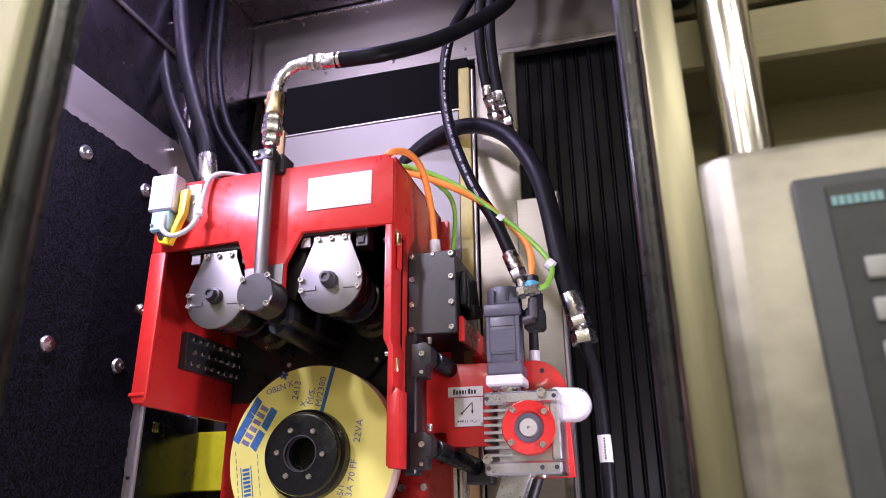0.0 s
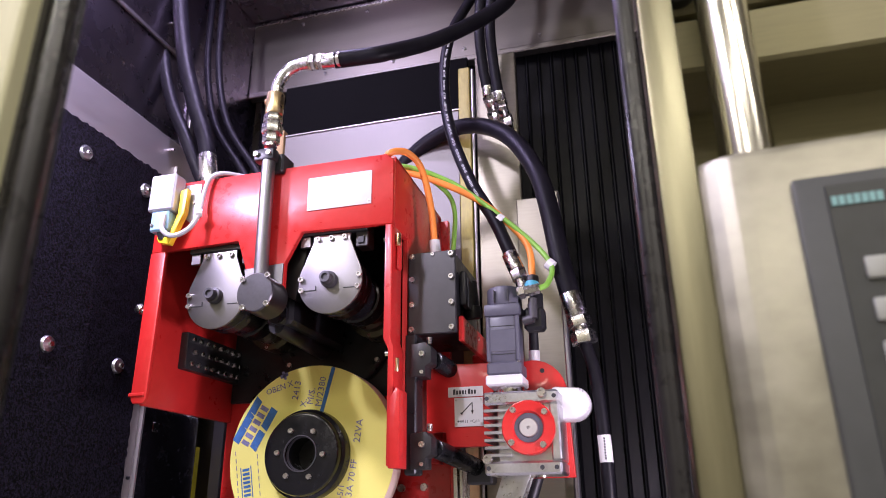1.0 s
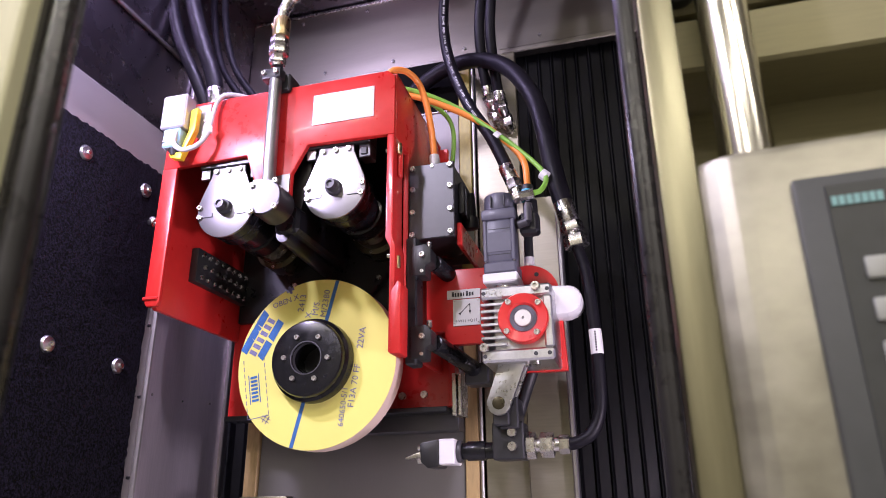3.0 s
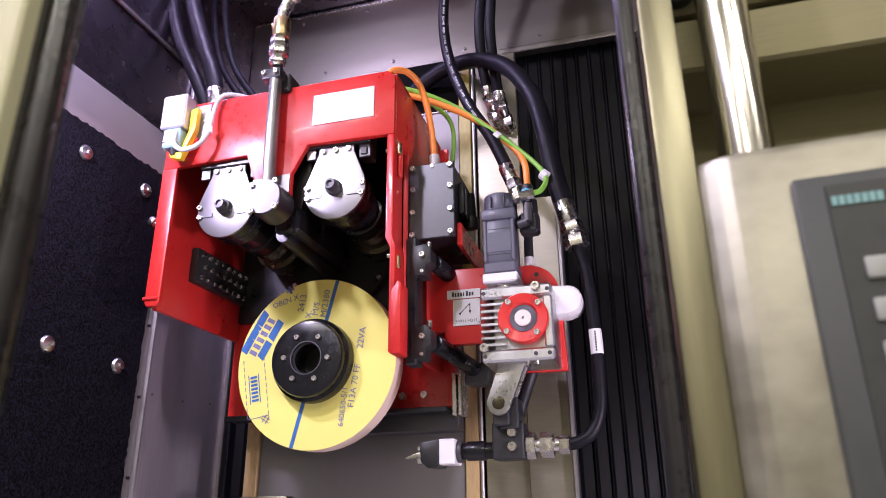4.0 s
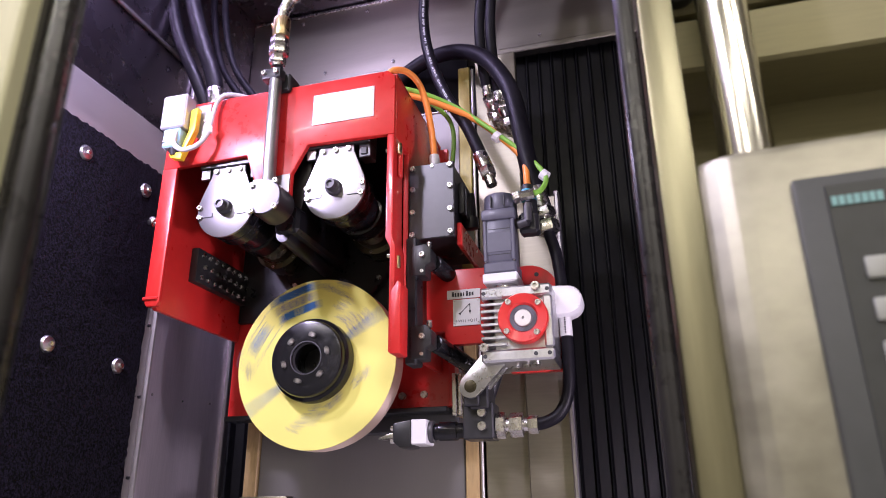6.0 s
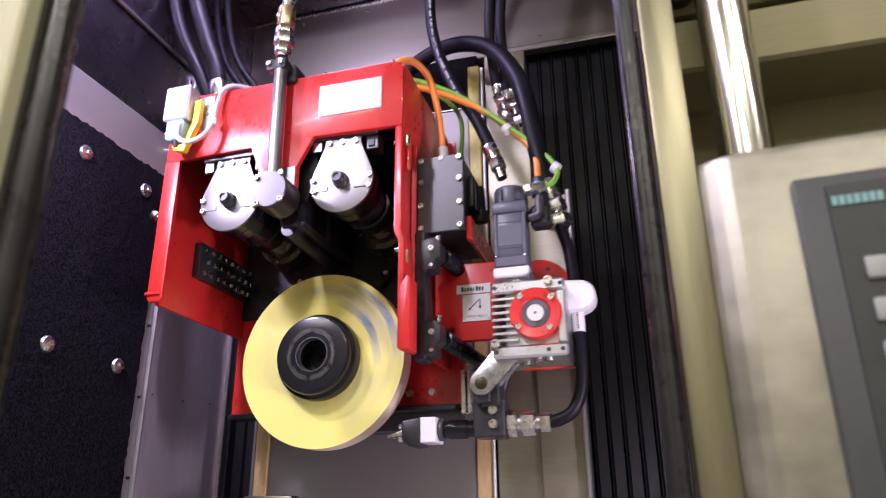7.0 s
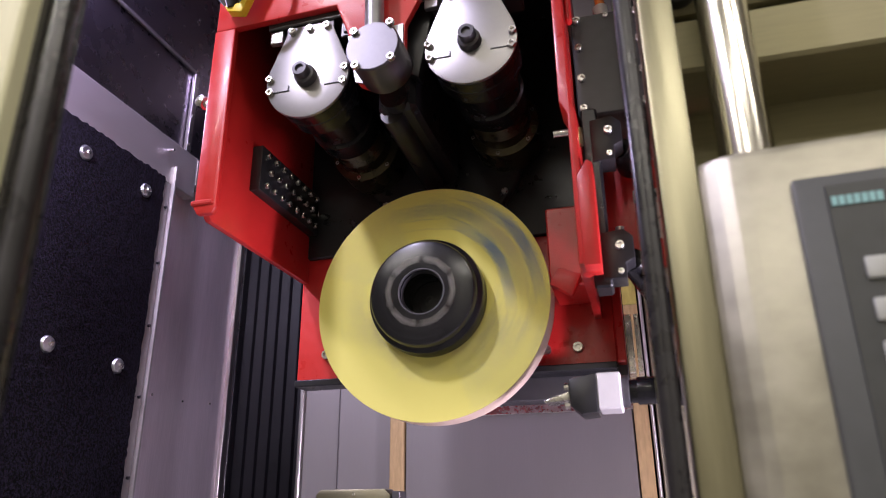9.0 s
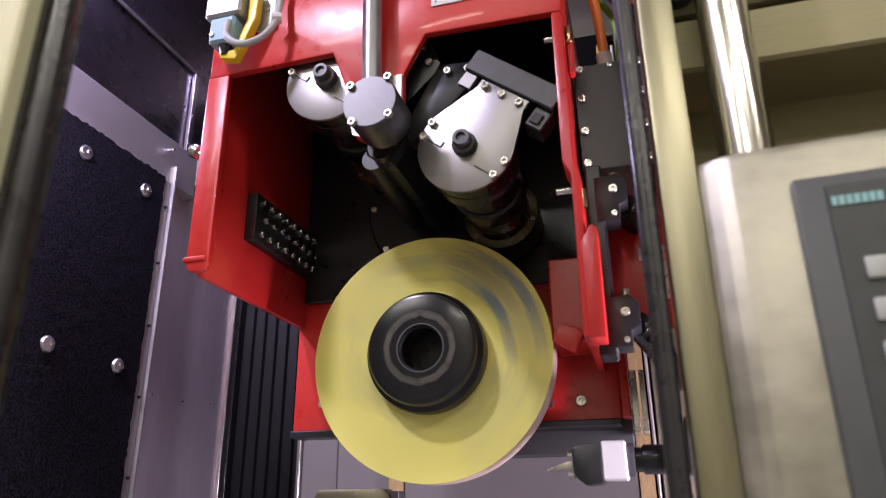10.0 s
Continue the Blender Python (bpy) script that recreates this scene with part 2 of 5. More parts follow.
def build_shell():
    # bed below, closed roof above, back and right inner walls
    bm = B(); box(bm, -1.7, 1.4, 0.95, 2.3, 0, H - 0.42, 0.01)
    solid("machine_bed", bm, MACHGREY, "grey painted machine bed under the grinding head", "machine bed", kind="structure")
    bm = B(); box(bm, -2.0, 1.4, 1.00, 2.3, H + 2.0, H + 2.05)
    solid("ceiling_machine", bm, SHADESTEEL, "steel roof sheet over the grinding space, shade in its colour", "roof sheet", kind="structure")
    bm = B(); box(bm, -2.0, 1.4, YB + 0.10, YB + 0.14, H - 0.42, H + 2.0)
    solid("wall_back", bm, SHADESTEEL, "steel back wall behind the bellows, shade in its colour", "wall", kind="structure")
    bm = B(); box(bm, 1.15, 1.19, 0.66, YB + 0.10, H - 0.42, H + 2.0)
    solid("wall_right", bm, STEEL, "bare stainless steel inner side wall", "wall", kind="structure")
    bm = B(); box(bm, -2.0, WX - 0.05, 1.00, 1.04, H - 0.42, H + 2.0)
    solid("wall_front", bm, STEEL, "bare stainless steel front wall beside the opening", "wall", kind="structure")
    bm = B(); box(bm, -1.25, 1.4, 1.00, 1.03, H + 1.72, H + 2.0)
    solid("wall_front_upper", bm, STEEL, "bare stainless steel sheet above the door opening", "wall", kind="structure")
    # side wall: steel ledge, recessed upper sheet, jamb, lower closing sheet
    z0 = H - 0.42
    w = thing("wall_left", "stainless steel side wall with a bright ledge", "wall", kind="structure")
    bm = B(); box(bm, WX - 0.03, WX + 0.004, 1.00, 1.60, H + 0.855, H + 0.985, 0.003)
    part("ledge", bm, SATIN, w, "bright brushed steel strip above the flocked board")
    bm = B(); box(bm, WX - 0.03, WX + 0.002, 1.60, YB, H + 0.90, H + 0.985, 0.003)
    part("ledge", bm, SATIN, w)
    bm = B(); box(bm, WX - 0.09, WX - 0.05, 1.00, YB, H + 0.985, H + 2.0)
    part("upper_sheet", bm, SHADESTEEL, w, "reflecting steel sheet with shade put into its colour")
    bm = B(); box(bm, WX - 0.0485, WX - 0.040, 1.00, 1.60, H + 1.286, H + 1.300, 0.002); part("fold_edge", bm, STEEL, w, "narrow folded edge along the dark sheet")
    bm = B(); box(bm, WX - 0.0485, WX - 0.036, 1.59, 1.612, H + 0.990, H + 1.284, 0.002); part("corner_strip", bm, STEEL, w)
    for z in (1.04, 1.14, 1.24):
        bm = B(); rod(bm, (WX - 0.037, 1.601, H + z), (WX - 0.033, 1.601, H + z), 0.004, seg=8); part("screw", bm, ZINC, w)
    bm = B(); box(bm, WX - 0.09, WX - 0.028, 1.00, YB, H + 0.975, H + 0.985)
    part("shelf", bm, STEEL_H, w)
    bm = B(); box(bm, WX - 0.06, WX + 0.002, 1.470, 1.500, z0, H + 0.91, 0.002)
    part("flange", bm, COLSHEET, w, "folded steel edge strip beside the board")
    bm = B(); box(bm, WX - 0.022, WX + 0.012, 1.500, 1.506, z0, H + 0.91)
    part("lip", bm, SATIN, w, "bright folded lip")
    bm = B(); box(bm, WX - 0.05, WX - 0.015, YB - 0.06, YB - 0.035, z0, H + 0.93, 0.002)
    part("jamb", bm, STEEL, w, "narrow steel jamb post")
    bm = B(); box(bm, WX - 0.05, WX - 0.01, YB - 0.035, YB, z0, H + 0.93, 0.002)
    part("jamb_cover", bm, BLACKMETAL, w)
    for z in (0.78, 0.62, 0.45, 0.27, 0.08):
        bm = B(); rod(bm, (WX + 0.002, 1.485, H + z), (WX + 0.008, 1.485, H + z), 0.004, seg=8)
        rod(bm, (WX + 0.002, 1.462, H + z), (WX + 0.005, 1.470, H + z), 0.002, seg=6)
        part("screw", bm, BLACKMETAL, w)
    for y, z in ((1.466, 0.945),):
        bm = B(); rod(bm, (WX, y, H + z), (WX + 0.022, y, H + z), 0.004, seg=8)
        part("stud", bm, ZINC, w)
    # flocked board
    bd = thing("flocked_board", "black flocked sound-damping board screwed to the side wall", "wall board")
    bm = B()
    ny, nz = 60, 150
    y0, y1, za, zb = 1.0, 1.468, H - 0.42, H + 0.862
    vs = [[bm.verts.new((WX + 0.006 + random.uniform(-0.0012, 0.0012), y0 + (y1 - y0) * i / ny + (random.uniform(-0.003, 0.002) if i == ny else 0), za + (zb - za) * k / nz + (random.uniform(-0.002, 0.004) if k == nz else 0))) for i in range(ny + 1)] for k in range(nz + 1)]
    for k in range(nz):
        for i in range(ny):
            bm.faces.new((vs[k][i], vs[k][i + 1], vs[k + 1][i + 1], vs[k + 1][i]))
    box(bm, WX - 0.02, WX + 0.003, y0, y1 - 0.004, za, zb - 0.004)
    part("mat", bm, FOAM, bd)
    for y, z in ((1.183, 0.792), (1.397, 0.791), (1.176, 0.336), (1.392, 0.33)):
        bm = B(); lathe(bm, [(0.0005, WX + 0.016), (0.005, WX + 0.015), (0.016, WX + 0.012), (0.019, WX + 0.007), (0.019, WX)], (0, y, H + z), "x", 24)
        wsh = part("washer", bm, CAST, bd, "domed clear-grey fixing washer")
        bm = B(); rod(bm, (WX + 0.013, y, H + z), (WX + 0.020, y, H + z), 0.006, seg=6)
        part("screw", bm, ZINC, wsh)
    # recess behind the shutter
    r = thing("tool_recess", "dark recess in the side wall behind the shutter", "recess", kind="structure")
    bm = B(); box(bm, WX - 0.46, WX - 0.44, 1.46, YB, z0, H + 0.93); part("recess_back", bm, BLACKMETAL, r)
    bm = B(); box(bm, WX - 0.44, WX - 0.06, 1.44, 1.46, z0, H + 0.93); part("recess_side", bm, BLACKMETAL, r)
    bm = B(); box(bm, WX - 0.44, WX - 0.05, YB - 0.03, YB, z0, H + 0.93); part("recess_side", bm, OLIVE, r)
    bm = B(); box(bm, WX - 0.44, WX - 0.05, 1.46, YB - 0.03, H + 0.93, H + 0.95); part("recess_top", bm, BLACKMETAL, r)
    # ceiling sheets over the head
    c = thing("ceiling_cover", "reflecting steel cover sheets above the grinding head, upper one shade-coloured", "cover sheet", kind="structure")
    bm = B(); box(bm, WX - 0.05, 1.15, 1.905, 1.925, H + 1.405, H + 1.705, 0.003); part("beam_sheet", bm, STEEL_H, c, "brushed steel beam sheet above the bellows")
    bm = B(); box(bm, WX - 0.05, 1.15, 1.900, 1.935, H + 1.385, H + 1.405, 0.003); part("edge_strip", bm, STEEL_H, c)
    bm = B(); box(bm, WX - 0.05, 1.15, 1.898, 1.905, H + 1.690, H + 1.700, 0.001); part("seam_strip", bm, ZINC, c)
    bm = B(); box(bm, WX - 0.05, 1.15, 1.03, 1.905, H + 1.706, H + 1.722, 0.003); part("sheet", bm, SHADESTEEL, c)
    for x in (-1.05, -0.80, -0.55, -0.30, -0.05):
        for q, z in ((0.0, 1.665), (0.1, 1.435)):
            bm = B(); rod(bm, (x + q, 1.899, H + z), (x + q, 1.905, H + z), 0.006, seg=10); part("screw", bm, ZINC, c)


def build_bellows():
    b = thing("bellows", "black pleated way-cover bellows at the back", "bellows")
    p = 0.040
    n = int(2.35 / p)
    for i in range(n):
        x = -1.22 + i * p
        bm = B()
        prism(bm, [(x, YB), (x + p * 0.10, YB - 0.012), (x + p * 0.16, YB - 0.012), (x + p * 0.30, YB - 0.004), (x + p * 0.97, YB), (x + p * 0.93, YB + 0.004), (x, YB + 0.004)], H - 0.42, H + 1.40, plane="xy")
        part("pleat", bm, BELLOW, b)


def build_column():
    """The column's sheet cover; it slides sideways with the head."""
    c = thing("column_cover", "grey steel column cover with tan wear strips", "machine cover")
    zt, zb, y = H + 1.075, H - 0.42, 1.70
    v = thing("slide_cover", "plain grey steel cover sheet riding behind the head", "machine cover")
    bm = B(); box(bm, -0.971, -0.423, y, y + 0.02, zb - 0.25, zt, 0.002); part("sheet", bm, COLSHEET, v)
    bm = B(); box(bm, -0.971, -0.423, y - 0.002, y + 0.022, zt + 0.001, zt + 0.006, 0.001); part("folded_edge", bm, STEEL, v, "thin folded top edge")
    for x0, x1, t in ((-1.010, -0.973, H + 1.10), (-0.421, -0.388, H + 1.21)):
        zs = t if x0 < -0.9 else H + 0.46
        bm = B(); box(bm, x0, x1, y - 0.008, y + 0.02, zb, zs, 0.002); part("wear_strip", bm, BRASS, c, "tan wear strip with scuffed grain")
        # the right strip is olive-yellow above this height, tan below
        if zs < t:
            bm = B(); box(bm, x0, x1, y - 0.008, y + 0.02, zs + 0.001, t, 0.002); part("wear_strip", bm, OLIVESTRIP, c, "olive-yellow upper length of the wear strip")
    bm = B(); rod(bm, (-0.380, y - 0.006, zb), (-0.380, y - 0.006, H + 1.2), 0.004, seg=12); part("guide_rod", bm, SATIN, c)
    bm = B(); box(bm, -0.995, -0.40, y + 0.025, y + 0.035, H + 1.0, H + 1.27, 0.002); part("top_blind", bm, BLINDCLOTH, c, "plain black blind above the sheet")
    bm = B(); box(bm, -0.372, -0.255, y - 0.002, y + 0.02, zb, H + 1.24, 0.002); part("side_sheet", bm, SIDESTEEL, c)
    bm = B(); box(bm, -0.268, -0.158, y - 0.02, y - 0.008, zb, H + 0.766, 0.003); part("side_plate", bm, SIDESTEEL, c, "bent steel guard plate")
    bm = B(); box(bm, -0.166, -0.154, y - 0.05, y - 0.008, zb, H + 0.766, 0.003); part("plate_flange", bm, STEEL, c)
    bm = B(); box(bm, -0.97, -0.40, y - 0.006, y - 0.001, H + 0.215, H + 0.262, 0.001); ap = part("apron_rail", bm, ZINC, c)
    for x in (-0.93, -0.80, -0.67, -0.56, -0.44):
        screw(ap, x, y - 0.006, H + 0.238, SCREW_SMALL)
    # two angled pipe unions with hoses going up
    for x, dz in ((-0.318, 0.022), (-0.288, 0.0)):
        bm = B()
        rod(bm, (x + 0.010, 1.70, H + 0.985 + dz), (x + 0.008, 1.660, H + 0.990 + dz), 0.015)
        hexnut(bm, (x + 0.008, 1.668, H + 0.988 + dz), (x + 0.005, 1.650, H + 1.004 + dz), 0.020)
        rod(bm, (x + 0.005, 1.650, H + 1.004 + dz), (x, 1.632, H + 1.024 + dz), 0.016, bev=0.0015)
        hexnut(bm, (x + 0.001, 1.634, H + 1.022 + dz), (x - 0.001, 1.626, H + 1.036 + dz), 0.0185)
        rod(bm, (x - 0.001, 1.626, H + 1.036 + dz), (x - 0.003, 1.618, H + 1.062 + dz), 0.0165, bev=0.0015)
        part("hose_fitting", bm, ZINC, c, "angled zinc-plated hose fitting")
        bm = B(); tube(bm, [(x - 0.003, 1.620, H + 1.05 + dz), (x - 0.010, 1.60, H + 1.14), (x - 0.010, 1.57, H + 1.25), (x + 0.012, 1.54, H + 1.42), (x + 0.04, 1.50, H + 1.6)], 0.0145)
        part("hose", bm, RUBBER, c)
    t = thing("telescopic_cover", "bright steel telescopic cover sheet beside the column", "machine cover")
    bm = B(); box(bm, -1.012, -0.90, 1.74, 1.752, H - 0.42, H + 1.05, 0.003); part("sheet", bm, COLSHEET, t)
    bm = B(); box(bm, -0.897, -0.60, 1.730, 1.742, H - 0.42, H + 1.05, 0.003); part("sheet", bm, COLSHEET, t)
    bm = B(); box(bm, -1.012, -1.000, 1.725, 1.745, H - 0.42, H + 1.05, 0.003); part("edge_strip", bm, STEEL, t)
    return c, t, v


def build_recess_unit():
    u = thing("changer_unit", "black tool changer unit in the wall recess", "machine unit")
    bm = B(); box(bm, -1.44, -1.242, 1.52, 1.825, H - 0.40, H + 0.272, 0.022, 3); part("housing", bm, GLOSSBLACK, u)
    bm = B(); box(bm, -1.42, -1.26, 1.56, 1.72, H + 0.27, H + 0.34, 0.008); part("neck", bm, BLACKMETAL, u)
    bm = B(); box(bm, -1.246, -1.240, 1.61, 1.635, H + 0.20, H + 0.225, 0.001); part("plate", bm, ZINC, u)
    bm = B(); box(bm, -1.50, -1.262, 1.56, 1.87, H + 0.345, H + 0.64, 0.01); part("bracket", bm, YELLOWARM, u, "yellow-green painted bracket")
    bm = B(); box(bm, -1.60, -1.57, 1.50, YB - 0.05, H - 0.3, H + 0.7); part("back_plate", bm, YELLOWARM, u)
    a = thing("swing_arm", "flat yellow-green painted swing arm of the changer", "machine arm", base=(-1.335, 1.84, H + 0.140))
    bm = B(); box(bm, -0.04, 0.42, -0.012, 0.012, -0.082, 0.080, 0.003); part("arm_plate", bm, YELLOWARM, a)
    bm = B(); rod(bm, (0, -0.02, 0), (0, 0.02, 0), 0.03, bev=0.002); part("pivot", bm, BLACKMETAL, a)
    s = thing("sliding_shutter", "brushed stainless steel sliding shutter in the side wall", "shutter")
    bm = B(); box(bm, WX - 0.038, WX - 0.026, 1.475, YB - 0.05, H - 0.42, H + 0.93, 0.002); part("sheet", bm, STEEL_V, s)
    for y, z in ((1.57, 0.29), (1.70, 0.29), (1.83, 0.30), (1.555, -0.035), (1.68, -0.03), (1.82, -0.025)):
        bm = B(); rod(bm, (WX - 0.027, y, H + z), (WX - 0.024, y, H + z), 0.0035, seg=8); part("rivet", bm, ZINC, s)
    return a, s


STEEL_V = mat("satin_steel_shutter", (0.80, 0.73, 0.77), 0.36, 0.75, var=0.08, scale=2, grain=30, stretch=(1, 10, 0.5), bump=0.01)


def build_front():
    """Door seals, door posts and the hung control panel outside the opening."""
    for x0, wd, y in ((-0.3520, 0.020, 0.30), (0.010, 0.020, 0.62)):
        sg = -1 if x0 < 0 else 1
        s = thing("door_seal", "black rubber bulb seal along the door edge", "door seal", group="door seals")
        bm = B(); rod(bm, (x0 + wd * 0.5, y, H - 0.5), (x0 + wd * 0.5, y, H + 1.2), wd * 0.42, seg=20); part("bulb", bm, SEAL, s)
        bm = B(); box(bm, x0 + wd * 0.5 + sg * wd * 0.1 - 0.006, x0 + wd * 0.5 + sg * wd * 0.5, y - 0.008, y + 0.02, H - 0.5, H + 1.2, 0.003); part("lip", bm, SEAL, s)
    d = thing("open_door", "pale brushed steel edge of the open door", "door")
    bm = B(); box(bm, -0.47, -0.3585, 0.285, 0.315, H - 0.9, H + 1.2, 0.004); part("door_leaf", bm, DOORSTEEL, d)
    bm = B(); box(bm, -0.3585, -0.353, 0.28, 0.32, H - 0.9, H + 1.2, 0.002); part("door_edge", bm, DOORSTEEL, d)
    p = thing("door_post", "brushed steel door post with folded edges", "door post", kind="structure")
    bm = B(); box(bm, 0.034, 0.068, 0.61, 0.66, H - 0.9, H + 1.2, 0.004, 2); part("post_front", bm, POSTSTEEL, p)
    bm = B(); box(bm, 0.050, 0.0675, 0.663, 0.78, H - 0.9, H + 1.2, 0.002); part("post_side", bm, POSTSTEEL, p)
    f = thing("frame_panels", "brushed steel frame panels behind the panel arm, olive light in their colour", "machine panel", kind="structure")
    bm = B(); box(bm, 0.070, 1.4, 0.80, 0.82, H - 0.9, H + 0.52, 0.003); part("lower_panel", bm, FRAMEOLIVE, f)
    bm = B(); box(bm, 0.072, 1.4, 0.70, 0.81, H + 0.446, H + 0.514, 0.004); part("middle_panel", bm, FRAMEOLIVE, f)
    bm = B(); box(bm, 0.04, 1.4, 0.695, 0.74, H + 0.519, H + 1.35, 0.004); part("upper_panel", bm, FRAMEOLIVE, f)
    bm = B(); rod(bm, (0.083, 0.68, H + 0.545), (0.083, 0.70, H + 0.545), 0.02, bev=0.003); part("roller", bm, BLACKPLASTIC, f)
    bm = B(); rod(bm, (0.083, 0.675, H + 0.545), (0.083, 0.682, H + 0.545), 0.008, seg=6); part("roller_screw", bm, ZINC, f)


def build_panel():
    c = thing("control_panel", "brushed steel operator panel hung from a chrome tube", "control panel", base=(0.062, 0.60, H + 0.29))
    # outline of the housing seen from above, with a rounded front corner
    turn = Matrix.Rotation(radians(-4), 4, "Z")
    bm = B()
    pts = []
    for i in range(9):
        a = math.pi + math.pi / 2 * i / 8
        pts.append((0.043 + 0.058 * math.cos(a), 0.058 + 0.058 * math.sin(a)))
    pts += [(0.46, 0.0), (0.46, 0.10), (-0.015, 0.10)]
    prism(bm, pts, -0.52, 0.006, 0.012, plane="xy")
    bm.transform(turn)
    part("housing", bm, BRUSHED, c)
    bm = B(); box(bm, 0.075, 0.44, -0.008, 0.01, -0.50, -0.034, 0.004, 2); bm.transform(turn)
    part("faceplate", bm, PANELGREY, c, "dark grey plastic faceplate with pale keys")
    bm = B(); box(bm, 0.098, 0.43, -0.010, -0.007, -0.48, -0.045, 0.001); bm.transform(turn)
    part("overlay", bm, PANELDARK, c)
    bm = B()
    for i in range(7):
        box(bm, 0.101 + i * 0.0054, 0.1052 + i * 0.0054, -0.0116, -0.0098, -0.0640, -0.0560)
    bm.transform(turn)
    part("maker_mark", bm, TEAL, c, "small teal print bars")
    for k in range(4):
        for i in range(2):
            bm = B(); box(bm, 0.114 + i * 0.03, 0.137 + i * 0.03, -0.014, -0.009, -0.127 - k * 0.033, -0.109 - k * 0.033, 0.002, 2); bm.transform(turn)
            part("key", bm, KEY, c)
    bm = B(); lathe(bm, [(0.034, 0.0), (0.034, 0.006), (0.026, 0.010), (0.0245, 0.012), (0.0245, 0.9)], (0.056, 0.045, 0), "z", 40)
    part("support_tube", bm, CHROME, c, "polished chrome support tube")


def build_machine_lamp():
    l = thing("spot_lamp", "small dark spot lamp on a bracket beside the opening", "lamp", base=LAMP)
    q = look((0, 0, 0), Vector(LAMP_AIM) - Vector(LAMP))
    bm = B(); rod(bm, (0, 0, 0.008), (0, 0, 0.045), 0.042, 0.032, 32, 0.003); bm.transform(q); part("lamp_body", bm, GUNMETAL, l)
    back = q @ Vector((0, 0, 0.04))
    bm = B(); tube(bm, [back, (-0.10, -0.02, 0.02), (-0.20, 0.04, 0.01), (-0.22, 0.138, 0.0)], 0.007, 12); part("bracket", bm, GUNMETAL, l)
    bm = B(); rod(bm, (-0.22, 0.132, 0), (-0.22, 0.140, 0), 0.025); part("wall_plate", bm, GUNMETAL, l)
    f = thing("work_lamp", "round dark grey work lamp hung from the hall ceiling", "lamp", base=FLOOD)
    q = look((0, 0, 0), Vector(FLOOD_AIM) - Vector(FLOOD))
    bm = B(); rod(bm, (0, 0, 0.012), (0, 0, 0.07), 0.11, 0.08, 32, 0.004); bm.transform(q); part("lamp_body", bm, GUNMETAL, f)
    back = q @ Vector((0, 0, 0.06))
    bm = B(); tube(bm, [back, back + Vector((-0.02, -0.05, 0.10)), back + Vector((-0.02, -0.06, 0.5)), (back.x - 0.02, back.y - 0.06, 5.0 - FLOOD[2])], 0.014, 14); part("drop_rod", bm, GUNMETAL, f)


# housing and bracket made up for the added side fill
def build_side_fill():
    l = thing("side_fill_lamp", "unseen upright fill lamp added to light the wheel", "lamp", base=SIDE_FILL)
    q = look((0, 0, 0), Vector((-0.5, 1.15, H + 0.10)) - Vector(SIDE_FILL))
    bm = B(); box(bm, -0.04, 0.04, -0.13, 0.13, 0.006, 0.03, 0.004); bm.transform(q); part("lamp_body", bm, GUNMETAL, l)
    bm = B(); rod(bm, (0.02, 0, 0.0), (0.655, 0.04, 0.0), 0.012); part("bracket", bm, GUNMETAL, l)


# housing made up for the added fill light overhead
def build_top_fill():
    l = thing("top_fill_lamp", "unseen violet-white fill lamp added under the cover sheet", "lamp", base=(TOP_FILL[0], TOP_FILL[1], TOP_FILL[2]))
    bm = B(); box(bm, -0.27, 0.27, -0.035, 0.035, 0.004, 0.032, 0.004); part("lamp_body", bm, GUNMETAL, l)
    for s in (-1, 1):
        bm = B(); box(bm, s * 0.262 - 0.008, s * 0.262 + 0.008, -0.035, 0.035, -0.010, 0.004, 0.002); part("end_cap", bm, BLACKPLASTIC, l)


build_hall()
build_shell()
build_bellows()
COLUMN, TELESCOPE, SLIDE = build_column()
ARM, SHUTTER = build_recess_unit()
build_front()
build_panel()
build_machine_lamp()
build_top_fill()
build_side_fill()

# ---- the grinding head; its space has its origin at the wheel's centre, on the wheel's front face ----
HO = (-0.7156, 1.4646, H + 0.3236)
MOVERS = []


def head_thing(name, label, category, group=""):
    ob = thing(name, label, category, group, base=HO)
    MOVERS.append(ob)
    return ob


